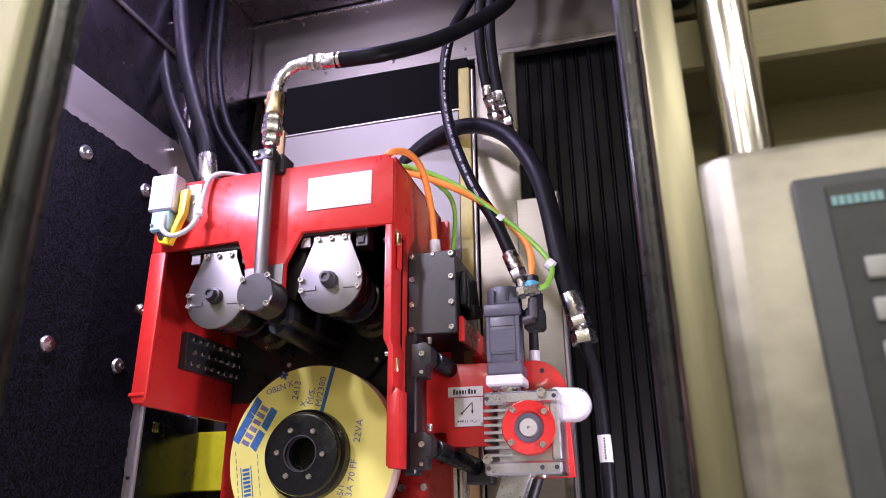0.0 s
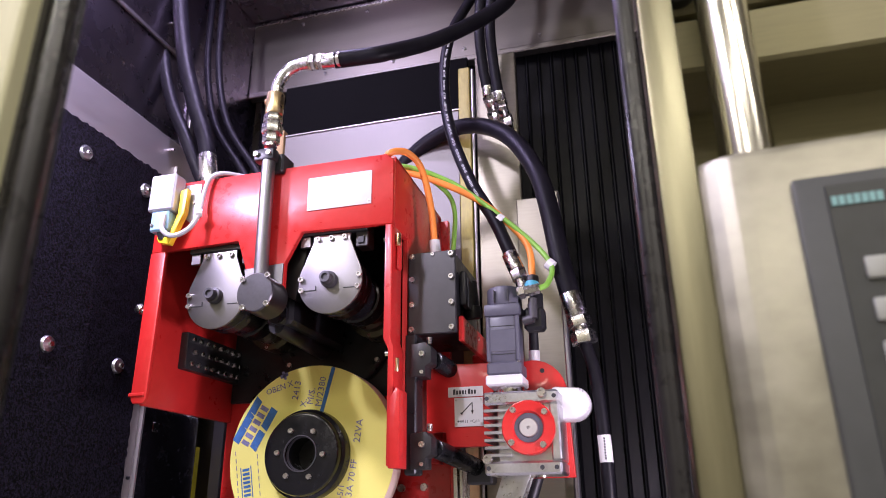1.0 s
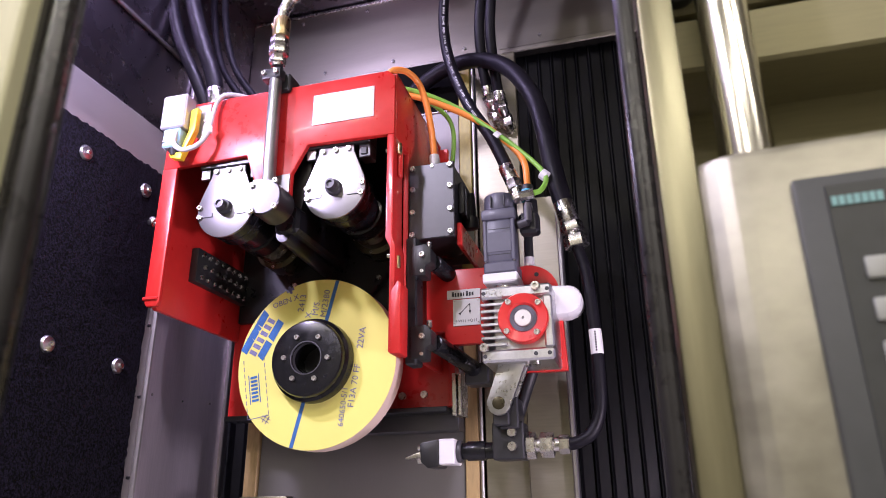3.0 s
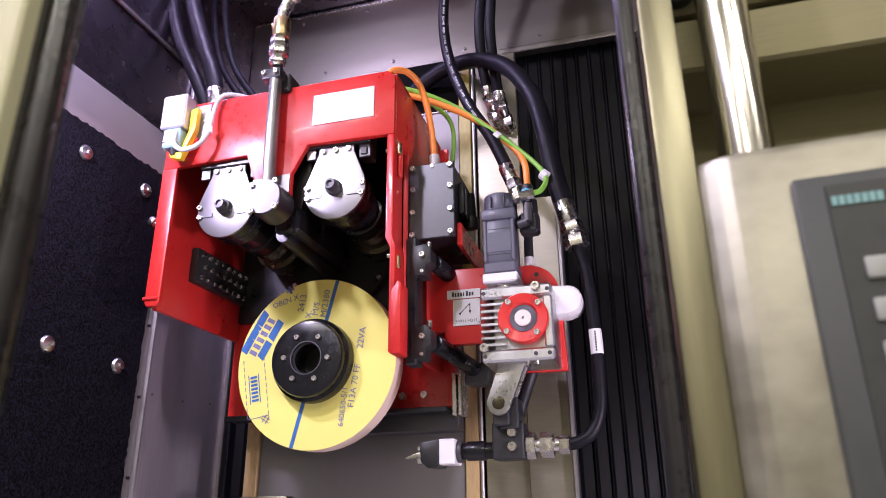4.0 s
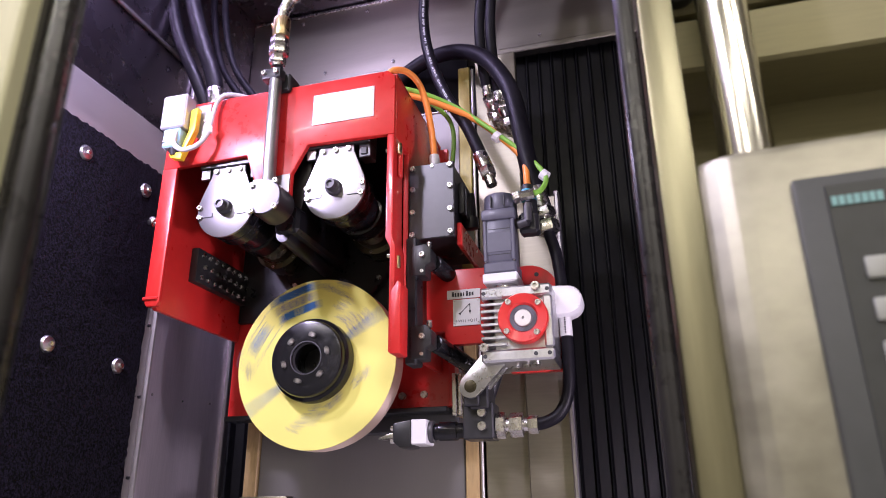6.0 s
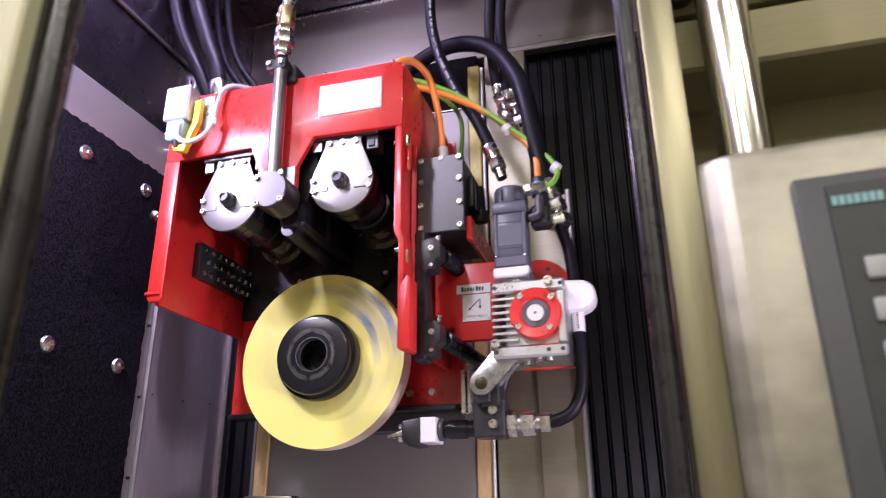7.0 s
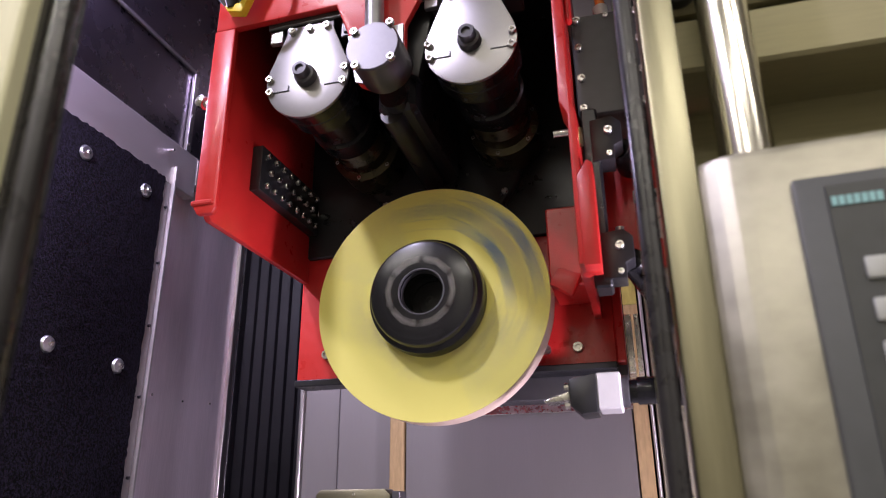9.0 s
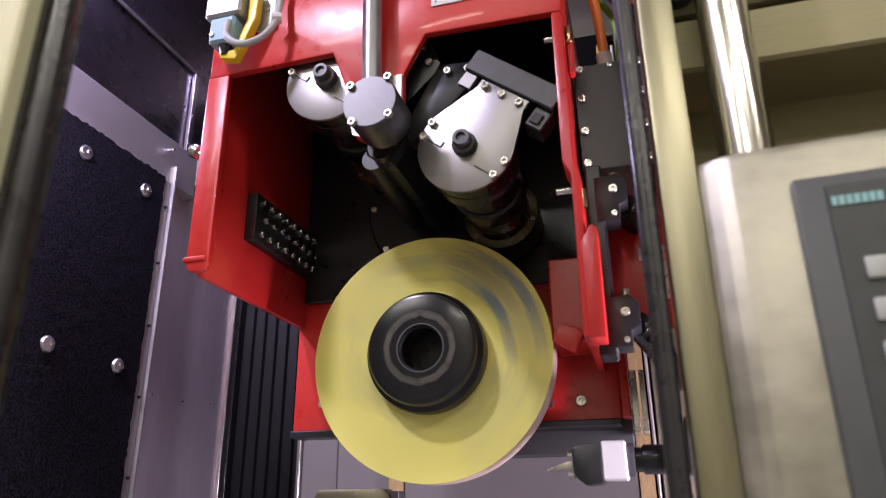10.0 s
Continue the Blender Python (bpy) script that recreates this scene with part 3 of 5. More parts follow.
def build_guard():
    g = head_thing("wheel_guard", "red painted steel wheel guard housing with cut-out front", "machine housing")
    F = -0.228
    bm = B()
    prism(bm, [(-0.300, 0.423), (-0.300, 0.577), (-0.290, 0.588), (0.250, 0.588), (0.266, 0.572), (0.266, 0.428), (0.064, 0.432), (0.031, 0.368), (0.031, 0.284), (0.018, 0.264), (-0.024, 0.264), (-0.042, 0.274), (-0.062, 0.366), (-0.085, 0.428)], F, F + 0.014, 0.003)
    part("front_plate", bm, RED, g)
    bm = B(); prism(bm, [(-0.228 + 0.014, 0.428), (-0.228 + 0.014, 0.585), (0.09, 0.585), (0.14, 0.545), (0.14, -0.02), (-0.13, -0.02), (-0.13, 0.428)], 0.254, 0.266, 0.002, plane="yz")
    part("side_plate", bm, RED, g)
    bm = B(); prism(bm, [(0.250, 0.428), (0.250, 0.192), (0.260, 0.172), (0.260, -0.042), (0.272, -0.042), (0.272, 0.172), (0.266, 0.192), (0.266, 0.428)], F, F + 0.06, 0.003); leg = part("front_leg", bm, RED, g)
    bm = B(); prism(bm, [(0.266, 0.075), (0.280, 0.098), (0.287, 0.092), (0.287, -0.046), (0.266, -0.046)], F - 0.006, F + 0.04, 0.002); part("latch_block", bm, RED, g)
    bm = B(); box(bm, 0.2665, 0.276, F + 0.02, F + 0.035, 0.335, 0.40, 0.003); part("hinge_lug", bm, RED, g)
    for z in (0.385, 0.130):
        bm = B(); rod(bm, (0.272, F + 0.018, z), (0.272, F + 0.018, z + 0.026), 0.0055, bev=0.001); part("brass_pin", bm, BRASSFIT, g, "turned brass pin")
    bm = B(); prism(bm, [(F + 0.012, 0.580), (F + 0.012, 0.110), (F + 0.03, 0.094), (0.135, 0.094), (0.135, 0.580)], -0.300, -0.288, 0.002, plane="yz"); part("side_plate", bm, RED, g)
    bm = B(); prism(bm, [(-0.302, 0.424), (-0.302, 0.104), (-0.296, 0.094), (-0.270, 0.094), (-0.264, 0.104), (-0.264, 0.424)], F, F + 0.012, 0.003); part("front_leg", bm, RED, g)
    bm = B(); box(bm, -0.306, -0.268, F - 0.004, F + 0.008, 0.108, 0.116, 0.002); part("weld_step", bm, RED, g)
    bm = B(); box(bm, -0.300, 0.266, F + 0.014, 0.14, 0.576, 0.588, 0.003); part("top_plate", bm, RED, g)
    bm = B(); box(bm, -0.300, 0.285, 0.134, 0.150, -0.098, 0.576, 0.002); bp = part("back_plate", bm, RED, g)
    for x, z in ((0.222, -0.067), (0.168, -0.068), (-0.206, 0.208), (0.235, 0.20), (-0.24, -0.05)):
        screw(bp, x, 0.134, z, SCREW_BIG)
    # black sheets added to give the red guard's inside its deep shade
    bm = B(); box(bm, -0.286, 0.252, 0.120, 0.133, 0.14, 0.574, 0.002); part("liner", bm, BLACKMETAL, g, "black sheet added to keep the guard's inside dark")
    bm = B(); box(bm, -0.286, 0.252, -0.212, 0.119, 0.566, 0.5745, 0.002); part("top_shade_sheet", bm, BLACKMETAL, g)
    bm = B(); box(bm, 0.194, 0.252, 0.02, 0.134, 0.008, 0.145, 0.003); ib = part("inner_block", bm, RED, g)
    screw(ib, 0.238, 0.02, 0.018, SCREW)
    bm = B(); prism(bm, [(0.196, 0.008), (0.212, 0.034), (0.246, 0.020), (0.230, -0.014)], 0.0, 0.019, 0.002); part("wedge", bm, RED, g)
    bm = B(); box(bm, -0.288, 0.285, 0.10, 0.15, -0.112, -0.100, 0.002); part("bottom_bar", bm, BLACKMETAL, g)
    bm = B(); box(bm, 0.02, 0.30, 0.15, 0.20, -0.15, -0.09, 0.002); part("apron", bm, GUNMETAL, g, "grey steel apron below the guard")
    for y, z, x0, x1 in ((-0.19, 0.41, 0.235, 0.256), (-0.17, 0.175, 0.235, 0.256)):
        bm = B(); rod(bm, (x0, y, z), (x1, y, z), 0.005, seg=12); part("stop_pin", bm, ZINC, g)
    # stud on the outer side
    bm = B(); rod(bm, (-0.315, -0.213, 0.298), (-0.288, -0.213, 0.280), 0.006, seg=12); rod(bm, (-0.326, -0.213, 0.305), (-0.313, -0.213, 0.297), 0.011, seg=12, bev=0.002); part("stud", bm, ZINC, g)
    # black terminal strip with rows of screws
    bm = B(); prism(bm, [(-0.105, 0.188), (-0.105, 0.272), (0.130, 0.272), (0.130, 0.188)], -0.288, -0.268, 0.002, plane="yz"); ts = part("terminal_strip", bm, BLACKPLASTIC, g, "black strip with rows of bright screws")
    for i in range(8):
        for k in range(3):
            bm = B(); y, z = -0.086 + i * 0.027 + 0.010 * (k % 2), 0.202 + k * 0.028
            rod(bm, (-0.268, y, z), (-0.261, y, z), 0.0055, seg=10, bev=0.001); part("screw", bm, ZINC, ts)
    bm = B(); prism(bm, [(-0.045, 0.276), (-0.060, 0.360), (0.029, 0.365), (0.029, 0.288), (0.016, 0.268), (-0.022, 0.268)], F - 0.004, F - 0.0005); part("tongue_plate", bm, PLATE, g, "bare steel plate behind the valve")
    return g


def build_name_plate():
    p = head_thing("blank_plate", "blank white enamel plate riveted to the red guard", "plate")
    bm = B(); prism(bm, [(0.074, 0.477), (0.074, 0.553), (0.219, 0.553), (0.219, 0.477)], -0.2305, -0.2285, 0.0006); part("sheet", bm, LABELW, p)
    for x in (0.081, 0.212):
        for z in (0.484, 0.546):
            bm = B(); rod(bm, (x, -0.2318, z), (x, -0.230, z), 0.002, seg=8); part("rivet", bm, ZINC, p)


def build_coolant_pipe():
    c = head_thing("coolant_pipe", "dark steel coolant pipe with zinc fittings and hose", "pipe")
    bm = B(); lathe(bm, [(0.0005, -0.292), (0.038, -0.292), (0.040, -0.289), (0.040, -0.229)], (0.004, 0, 0.288), "y", 40); v = part("valve_body", bm, CAPSTEEL, c, "round dark steel valve cap")
    for x, z in ((-0.026, 0.315), (0.028, 0.320), (-0.022, 0.258), (0.030, 0.262)):
        screw(v, x + 0.003, -0.291, z, SCREW)
    bm = B(); tube(bm, [(-0.008, -0.252, 0.31), (-0.011, -0.252, 0.45), (-0.013, -0.252, 0.622)], 0.0145, 24); part("pipe", bm, PIPESTEEL, c)
    bm = B(); box(bm, -0.042, 0.006, -0.268, -0.240, 0.594, 0.622, 0.005, 2); box(bm, -0.034, 0.016, -0.240, -0.19, 0.575, 0.620, 0.004); cl = part("pipe_clamp", bm, BLACKPLASTIC, c, "black plastic pipe clamp")
    for x in (-0.034, -0.004):
        screw(cl, x, -0.268, 0.608, SCREW)
    x0 = -0.013
    bm = B(); hexnut(bm, (x0, -0.25, 0.640), (x0, -0.25, 0.662), 0.019); hexnut(bm, (x0 + 0.001, -0.25, 0.664), (x0 + 0.001, -0.25, 0.690), 0.023); hexnut(bm, (x0 + 0.001, -0.25, 0.693), (x0 + 0.001, -0.25, 0.712), 0.021)
    rod(bm, (x0, -0.25, 0.632), (x0 + 0.001, -0.25, 0.725), 0.014); part("union", bm, ZINC, c)
    bm = B(); rod(bm, (x0 + 0.002, -0.25, 0.712), (x0 + 0.003, -0.25, 0.765), 0.020, bev=0.002); rod(bm, (x0 - 0.02, -0.255, 0.748), (x0 + 0.02, -0.245, 0.744), 0.006, seg=8); part("ferrule", bm, BRASSFIT, c, "brass-coloured pipe ferrule")
    bm = B(); tube(bm, [(x0 + 0.003, -0.25, 0.76), (x0 + 0.006, -0.25, 0.79), (0.012, -0.25, 0.820), (0.040, -0.25, 0.834), (0.072, -0.25, 0.834)], 0.014, 18); part("elbow", bm, ZINC, c)
    bm = B(); hexnut(bm, (0.068, -0.25, 0.834), (0.084, -0.25, 0.833), 0.019); hexnut(bm, (0.088, -0.25, 0.833), (0.104, -0.25, 0.831), 0.020); rod(bm, (0.10, -0.25, 0.831), (0.146, -0.25, 0.828), 0.017, bev=0.001); part("hose_union", bm, ZINC, c)
    bm = B(); tube(bm, [(0.13, -0.25, 0.829), (0.19, -0.236, 0.836), (0.238, -0.22, 0.847), (0.323, -0.15, 0.909), (0.403, -0.08, 0.992), (0.475, 0.0, 1.101), (0.50, 0.05, 1.2), (0.52, 0.12, 1.4)], 0.0185, 20); part("hose", bm, RUBBER, c)


def build_side_hoses():
    h = head_thing("hose_pair", "pair of thick black rubber hoses with steel ferrules", "hose")
    for pts, r in ((((-0.577, 0.0, 1.62), (-0.577, 0.0, 1.407), (-0.553, 0.0, 1.192), (-0.502, 0.0, 1.007), (-0.425, 0.0, 0.848), (-0.36, 0.02, 0.70), (-0.31, 0.04, 0.60)), 0.018), (((-0.525, 0.0, 1.62), (-0.522, 0.0, 1.397), (-0.472, 0.0, 1.139), (-0.412, 0.0, 0.957), (-0.360, 0.0, 0.823), (-0.338, 0.0, 0.70)), 0.023)):
        bm = B(); tube(bm, pts, r, 20); part("hose", bm, RUBBER, h)
    bm = B(); rod(bm, (-0.354, 0.0, 0.79), (-0.336, 0.0, 0.70), 0.025, bev=0.002); rod(bm, (-0.338, 0.0, 0.70), (-0.33, 0.0, 0.67), 0.018); part("ferrule", bm, ZINC, h)
    bm = B(); tube(bm, [(-0.335, 0, 0.68), (-0.30, 0.0, 0.64), (-0.24, 0.0, 0.62), (-0.2, 0.0, 0.58)], 0.016); part("stub", bm, ZINC, h)
    bm = B(); rod(bm, (-0.583, -0.002, 1.27), (-0.50, 0.002, 1.262), 0.004, seg=8); part("cable_tie", bm, ZINC, h)
    k = head_thing("hose_bundle", "thin black hoses behind the guard", "hose")
    for d in (0, 0.04):
        bm = B(); tube(bm, [(-0.53 + d, 0.16, 1.75), (-0.52 + d, 0.16, 1.45), (-0.50 + d, 0.15, 1.2), (-0.44 + d, 0.14, 0.98), (-0.32 + d, 0.12, 0.80), (-0.20 + d, 0.08, 0.63), (-0.17 + d, 0.07, 0.59)], 0.011, 12); part("hose", bm, RUBBER, k)


def build_switch_box():
    s = head_thing("limit_switch", "pale grey switch box with yellow guard and cable", "switch")
    bm = B(); box(bm, -0.290, -0.226, -0.275, -0.235, 0.503, 0.590, 0.004); part("cover", bm, GREYBOX, s)
    bm = B(); prism(bm, [(-0.226, 0.575), (-0.186, 0.575), (-0.186, 0.500), (-0.205, 0.482), (-0.226, 0.50)], -0.236, -0.230, 0.001); pl = part("bracket", bm, GREYBOX, s)
    screw(pl, -0.20, -0.236, 0.53, SCREW_SMALL)
    bm = B(); box(bm, -0.280, -0.236, -0.272, -0.24, 0.455, 0.503, 0.004); b = part("plug", bm, BLUEPL, s, "pale blue plastic plug")
    for x in (-0.273, -0.243):
        screw(b, x, -0.272, 0.470, SCREW_SMALL)
    bm = B(); rod(bm, (-0.257, -0.256, 0.457), (-0.257, -0.256, 0.44), 0.012, 0.006); part("plunger", bm, BLACKPLASTIC, s)
    bm = B(); prism(bm, [(-0.222, 0.552), (-0.205, 0.556), (-0.207, 0.500), (-0.236, 0.428), (-0.262, 0.434), (-0.268, 0.446), (-0.240, 0.446), (-0.222, 0.498)], -0.258, -0.242, 0.001); part("guard_lever", bm, YELLOW, s, "bent yellow guard lever")
    bm = B(); tube(bm, [(-0.245, -0.272, 0.49), (-0.24, -0.280, 0.455), (-0.215, -0.278, 0.437), (-0.187, -0.268, 0.450), (-0.172, -0.256, 0.485), (-0.172, -0.245, 0.54), (-0.163, -0.24, 0.582), (-0.14, -0.225, 0.598), (-0.09, -0.18, 0.600)], 0.0055, 10); cb = part("cable", bm, GREYCABLE, s)
    bm = B(); rod(bm, (-0.178, -0.258, 0.492), (-0.166, -0.250, 0.494), 0.009, seg=10); part("cable_tie", bm, WHITEPL, s)


def build_wheel():
    wv = head_thing("grinding_wheel", "yellow abrasive grinding wheel with blue printing", "grinding wheel")
    bm = B(); lathe(bm, [(0.08, 0.0), (0.1966, 0.0), (0.197, 0.0006)], seg=128); part("face", bm, WHEEL, wv)
    bm = B(); lathe(bm, [(0.197, 0.0006), (0.197, 0.05), (0.196, 0.051), (0.05, 0.051)], seg=128); part("rim", bm, WHEELRIM, wv, "pale pinkish dressed edge")

    def at(x, z, turn):
        return pose(x, -0.0006, z, 90, 0, 0) @ pose(0, 0, 0, 0, 0, turn)

    def bars(name, m, rects, material):
        bm = B()
        for x0, x1, z0, z1 in rects:
            box(bm, x0, x1, z0, z1, -0.0002, 0.0004)
        o = part(name, bm, material, wv)
        o.matrix_local = m
    for a in (76, 256):
        bars("radial_mark", at(0, 0, a), [(0.094, 0.1962, -0.0045, 0.0045)], INK)
    # maker's marks as plain shapes
    for q in ((-0.056, -0.020), (-0.018, 0.004), (0.006, 0.014), (0.017, 0.050)):
        bm = B(); prism(bm, [(q[0], 0.014), (q[1], 0.014), (q[1] + 0.006, 0.033), (q[0] + 0.002, 0.033)], -0.0003, 0.0003, plane="xy")
        part("mark_block", bm, INK, wv).matrix_local = at(-0.139, 0.070, 61)
    for q in ((-0.050, -0.006), (0.000, 0.050)):
        bm = B(); prism(bm, [(q[0], -0.033), (q[1], -0.033), (q[1] + 0.002, -0.014), (q[0] + 0.004, -0.014)], -0.0003, 0.0003, plane="xy")
        part("mark_block", bm, INK, wv).matrix_local = at(-0.139, 0.070, 61)
    bars("mark_letters", at(-0.139, 0.070, 61), [(-0.05 + i * 0.017, -0.04 + i * 0.017, -0.010, 0.010) for i in range(6)], INKDARK)
    bars("logo_letters", at(-0.147, -0.054, 100), [(-0.030 + i * 0.009, -0.0245 + i * 0.009, -0.006, 0.011) for i in range(7)] + [(-0.034, 0.034, -0.011, -0.009), (-0.034, 0.034, 0.014, 0.016)], INK)
    bars("dashed_frame", at(-0.146, -0.045, 100), [(-0.075 + i * 0.016, -0.065 + i * 0.016, 0.027, 0.0285) for i in range(9)] + [(-0.075 + i * 0.016, -0.065 + i * 0.016, -0.026, -0.0245) for i in range(9)] + [(-0.077, -0.0755, -0.026, 0.0285)], INKDARK)
    bars("arrow", at(-0.075, 0.178, 25), [(-0.010, 0.010, -0.004, 0.004), (-0.003, 0.003, -0.010, 0.010)], INKDARK)
    for body, x, z, turn, size in (("OBEN X", -0.085, 0.150, 16, 0.019), ("2413", -0.041, 0.143, 82, 0.022), ("X.", -0.022, 0.114, 82, 0.020), ("M/S.", -0.004, 0.128, 82, 0.022), ("M/2380", 0.019, 0.137, 82, 0.022), ("22VA", 0.113, 0.048, 82, 0.022), ("F13A 70 FF", 0.099, -0.060, 82, 0.021), ("640650-5/1", 0.074, -0.105, 84, 0.019)):
        lettering("stencil_text", body, size, at(x, z, turn), wv, INKDARK)
    bars("chalk_mark", at(-0.115, -0.125, -30), [(-0.012, 0.012, 0.003, 0.0045), (-0.012, 0.012, -0.004, -0.0025), (-0.005, -0.0035, -0.010, 0.010), (0.004, 0.0055, -0.010, 0.010)], INKDARK)
    bm = B(); lathe(bm, [(0.0355, 0.04), (0.0355, -0.045), (0.038, -0.0475), (0.080, -0.0475), (0.0845, -0.046), (0.087, -0.042), (0.088, -0.030), (0.0905, -0.0285), (0.0945, -0.026), (0.096, -0.021), (0.096, -0.001), (0.06, 0.0)], seg=96); fl = part("flange", bm, GLOSSBLACK, wv, "gloss black clamping flange")
    for i in range(6):
        a = radians(60 * i - 3)
        screw(fl, 0.0535 * math.cos(a), -0.0475, 0.0535 * math.sin(a), SCREW)
    bm = B(); lathe(bm, [(0.0335, -0.034), (0.0357, -0.042), (0.0363, -0.0492), (0.038, -0.0492), (0.0385, -0.0475)], seg=64); part("bore_ring", bm, GUNMETAL, wv)
    bm = B(); rod(bm, (0, 0.02, 0), (0, 0.05, 0), 0.036); part("spindle_nose", bm, BLACKMETAL, wv)
    q = head_thing("spindle_housing", "black spindle housing behind the wheel", "spindle")
    bm = B(); rod(bm, (0, 0.056, 0), (0, 0.14, 0), 0.085, bev=0.004); part("sleeve", bm, BLACKMETAL, q)
    MOVERS.remove(wv)
    return wv


PIV = (0.0, 0.0, 0.326)


def build_dressers():
    """Two roller dressers on one turning carrier; its space has its origin on the turning axis."""
    t = thing("dresser_carrier", "black turning carrier with two roller dressers", "dresser", base=(HO[0], HO[1], HO[2] + PIV[2]))
    bm = B(); lathe(bm, [(0.0005, 0.098), (0.150, 0.098), (0.154, 0.102), (0.154, 0.128)], (0, 0, -0.02), "y", 64); ob = part("carrier_plate", bm, BLACKMETAL, t)
    for i in range(10):
        a = radians(36 * i)
        screw(ob, 0.142 * math.cos(a), 0.098, -0.02 + 0.142 * math.sin(a), SCREW)
    bm = B(); box(bm, -0.03, 0.03, -0.18, 0.10, -0.075, 0.05, 0.008); rod(bm, (0.0, -0.19, -0.055), (0.0, 0.1, -0.055), 0.022); part("center_block", bm, BLACKMETAL, t)
    bm = B(); rod(bm, (-0.01, -0.17, -0.075), (-0.01, 0.06, -0.085), 0.018); part("center_sleeve", bm, BLACKMETAL, t)
    for cx, cz in ((-0.136, -0.012), (0.127, -0.001)):
        bm = B(); pts = []
        for i in range(33):
            a = radians(158 + (382 - 158) * i / 32)
            pts.append((cx + 0.070 * math.cos(a), cz + 0.070 * math.sin(a)))
        pts += [(cx + 0.041, cz + 0.086), (cx + 0.041, cz + 0.100), (cx - 0.041, cz + 0.100), (cx - 0.041, cz + 0.086)]
        prism(bm, pts, -0.212, -0.206, 0.0008)
        pl = part("face_plate", bm, PLATE, t, "ground steel face plate")
        for dx, dz in ((-0.030, 0.091), (0.0, 0.091), (0.030, 0.091), (-0.064, 0.006), (-0.062, -0.018), (0.064, 0.006), (0.062, -0.018)):
            screw(pl, cx + dx, -0.212, cz + dz, SCREW)
        for xa, xb, zt in ((-0.067, -0.032, -0.0183), (0.030, 0.067, -0.0183), (-0.0315, -0.030, -0.010)):
            bm = B(); box(bm, cx + xa, cx + xb, -0.2135, -0.2118, cz - 0.0195, cz + zt); part("joint_groove", bm, BLACKINK, pl)
        bm = B(); lathe(bm, [(0.0005, -0.236), (0.006, -0.236), (0.007, -0.240), (0.0115, -0.240), (0.0125, -0.237), (0.0125, -0.226), (0.0165, -0.224), (0.0175, -0.220), (0.0175, -0.206)], (cx, 0, cz), "y", 28); part("shaft_end", bm, GUNMETAL, t)
        bm = B(); lathe(bm, [(0.0690, -0.206), (0.0690, -0.196), (0.066, -0.194), (0.066, -0.178), (0.067, -0.177), (0.067, -0.150), (0.060, -0.145), (0.052, -0.135), (0.052, -0.08), (0.057, -0.078), (0.057, -0.04)], (cx, 0, cz), "y", 48); part("roller_body", bm, GLOSSBLACK, t, "gloss black roller body")
        bm = B(); lathe(bm, [(0.048, -0.04), (0.050, -0.03), (0.046, -0.027), (0.050, -0.02), (0.046, -0.016), (0.050, -0.009), (0.046, -0.005), (0.052, 0.004), (0.052, 0.03), (0.064, 0.034), (0.064, 0.098)], (cx, 0, cz), "y", 40); nk = part("grooved_neck", bm, BRONZE, t, "oil-stained grooved neck")
        for i in range(6):
            a = radians(60 * i + 20)
            screw(nk, cx + 0.058 * math.cos(a), 0.034, cz + 0.058 * math.sin(a), SCREW_SMALL)
        bm = B(); box(bm, cx - 0.075, cx + 0.078, -0.215, -0.17, cz + 0.102, cz + 0.138, 0.002)
        box(bm, cx + 0.050, cx + 0.078, -0.205, -0.17, cz + 0.070, cz + 0.103, 0.002)
        box(bm, cx - 0.066, cx - 0.04, -0.20, -0.17, cz + 0.085, cz + 0.103, 0.002); part("top_bar", bm, BLACKCOVER, t)
        bm = B(); box(bm, cx + 0.056, cx + 0.070, -0.2085, -0.2045, cz + 0.076, cz + 0.092, 0.001); part("slot_insert", bm, BLACKPLASTIC, t)
        bm = B(); box(bm, cx - 0.072, cx - 0.050, -0.210, -0.2005, cz + 0.078, cz + 0.101, 0.001); part("steel_insert", bm, PLATE, t, "small ground steel insert")
        s = -1 if cx < 0 else 1
        bm = B(); prism(bm, [(0.04 * s, -0.03), (0.064 * s, 0.095), (0.060 * s, 0.115), (0.043 * s, 0.128), (0.002 * s, 0.102), (-0.015 * s, 0.0)], -0.19, -0.165, 0.002); ar = part("link_arm", bm, BLACKMETAL, t)
        for x, z in ((0.018 * s, 0.094), (0.044 * s, 0.112)):
            screw(ar, x, -0.19, z, SCREW)
    return t


BRONZE = mat("oily_bronzed_steel", (0.06, 0.052, 0.03), 0.3, 0.8, var=0.3, scale=12)


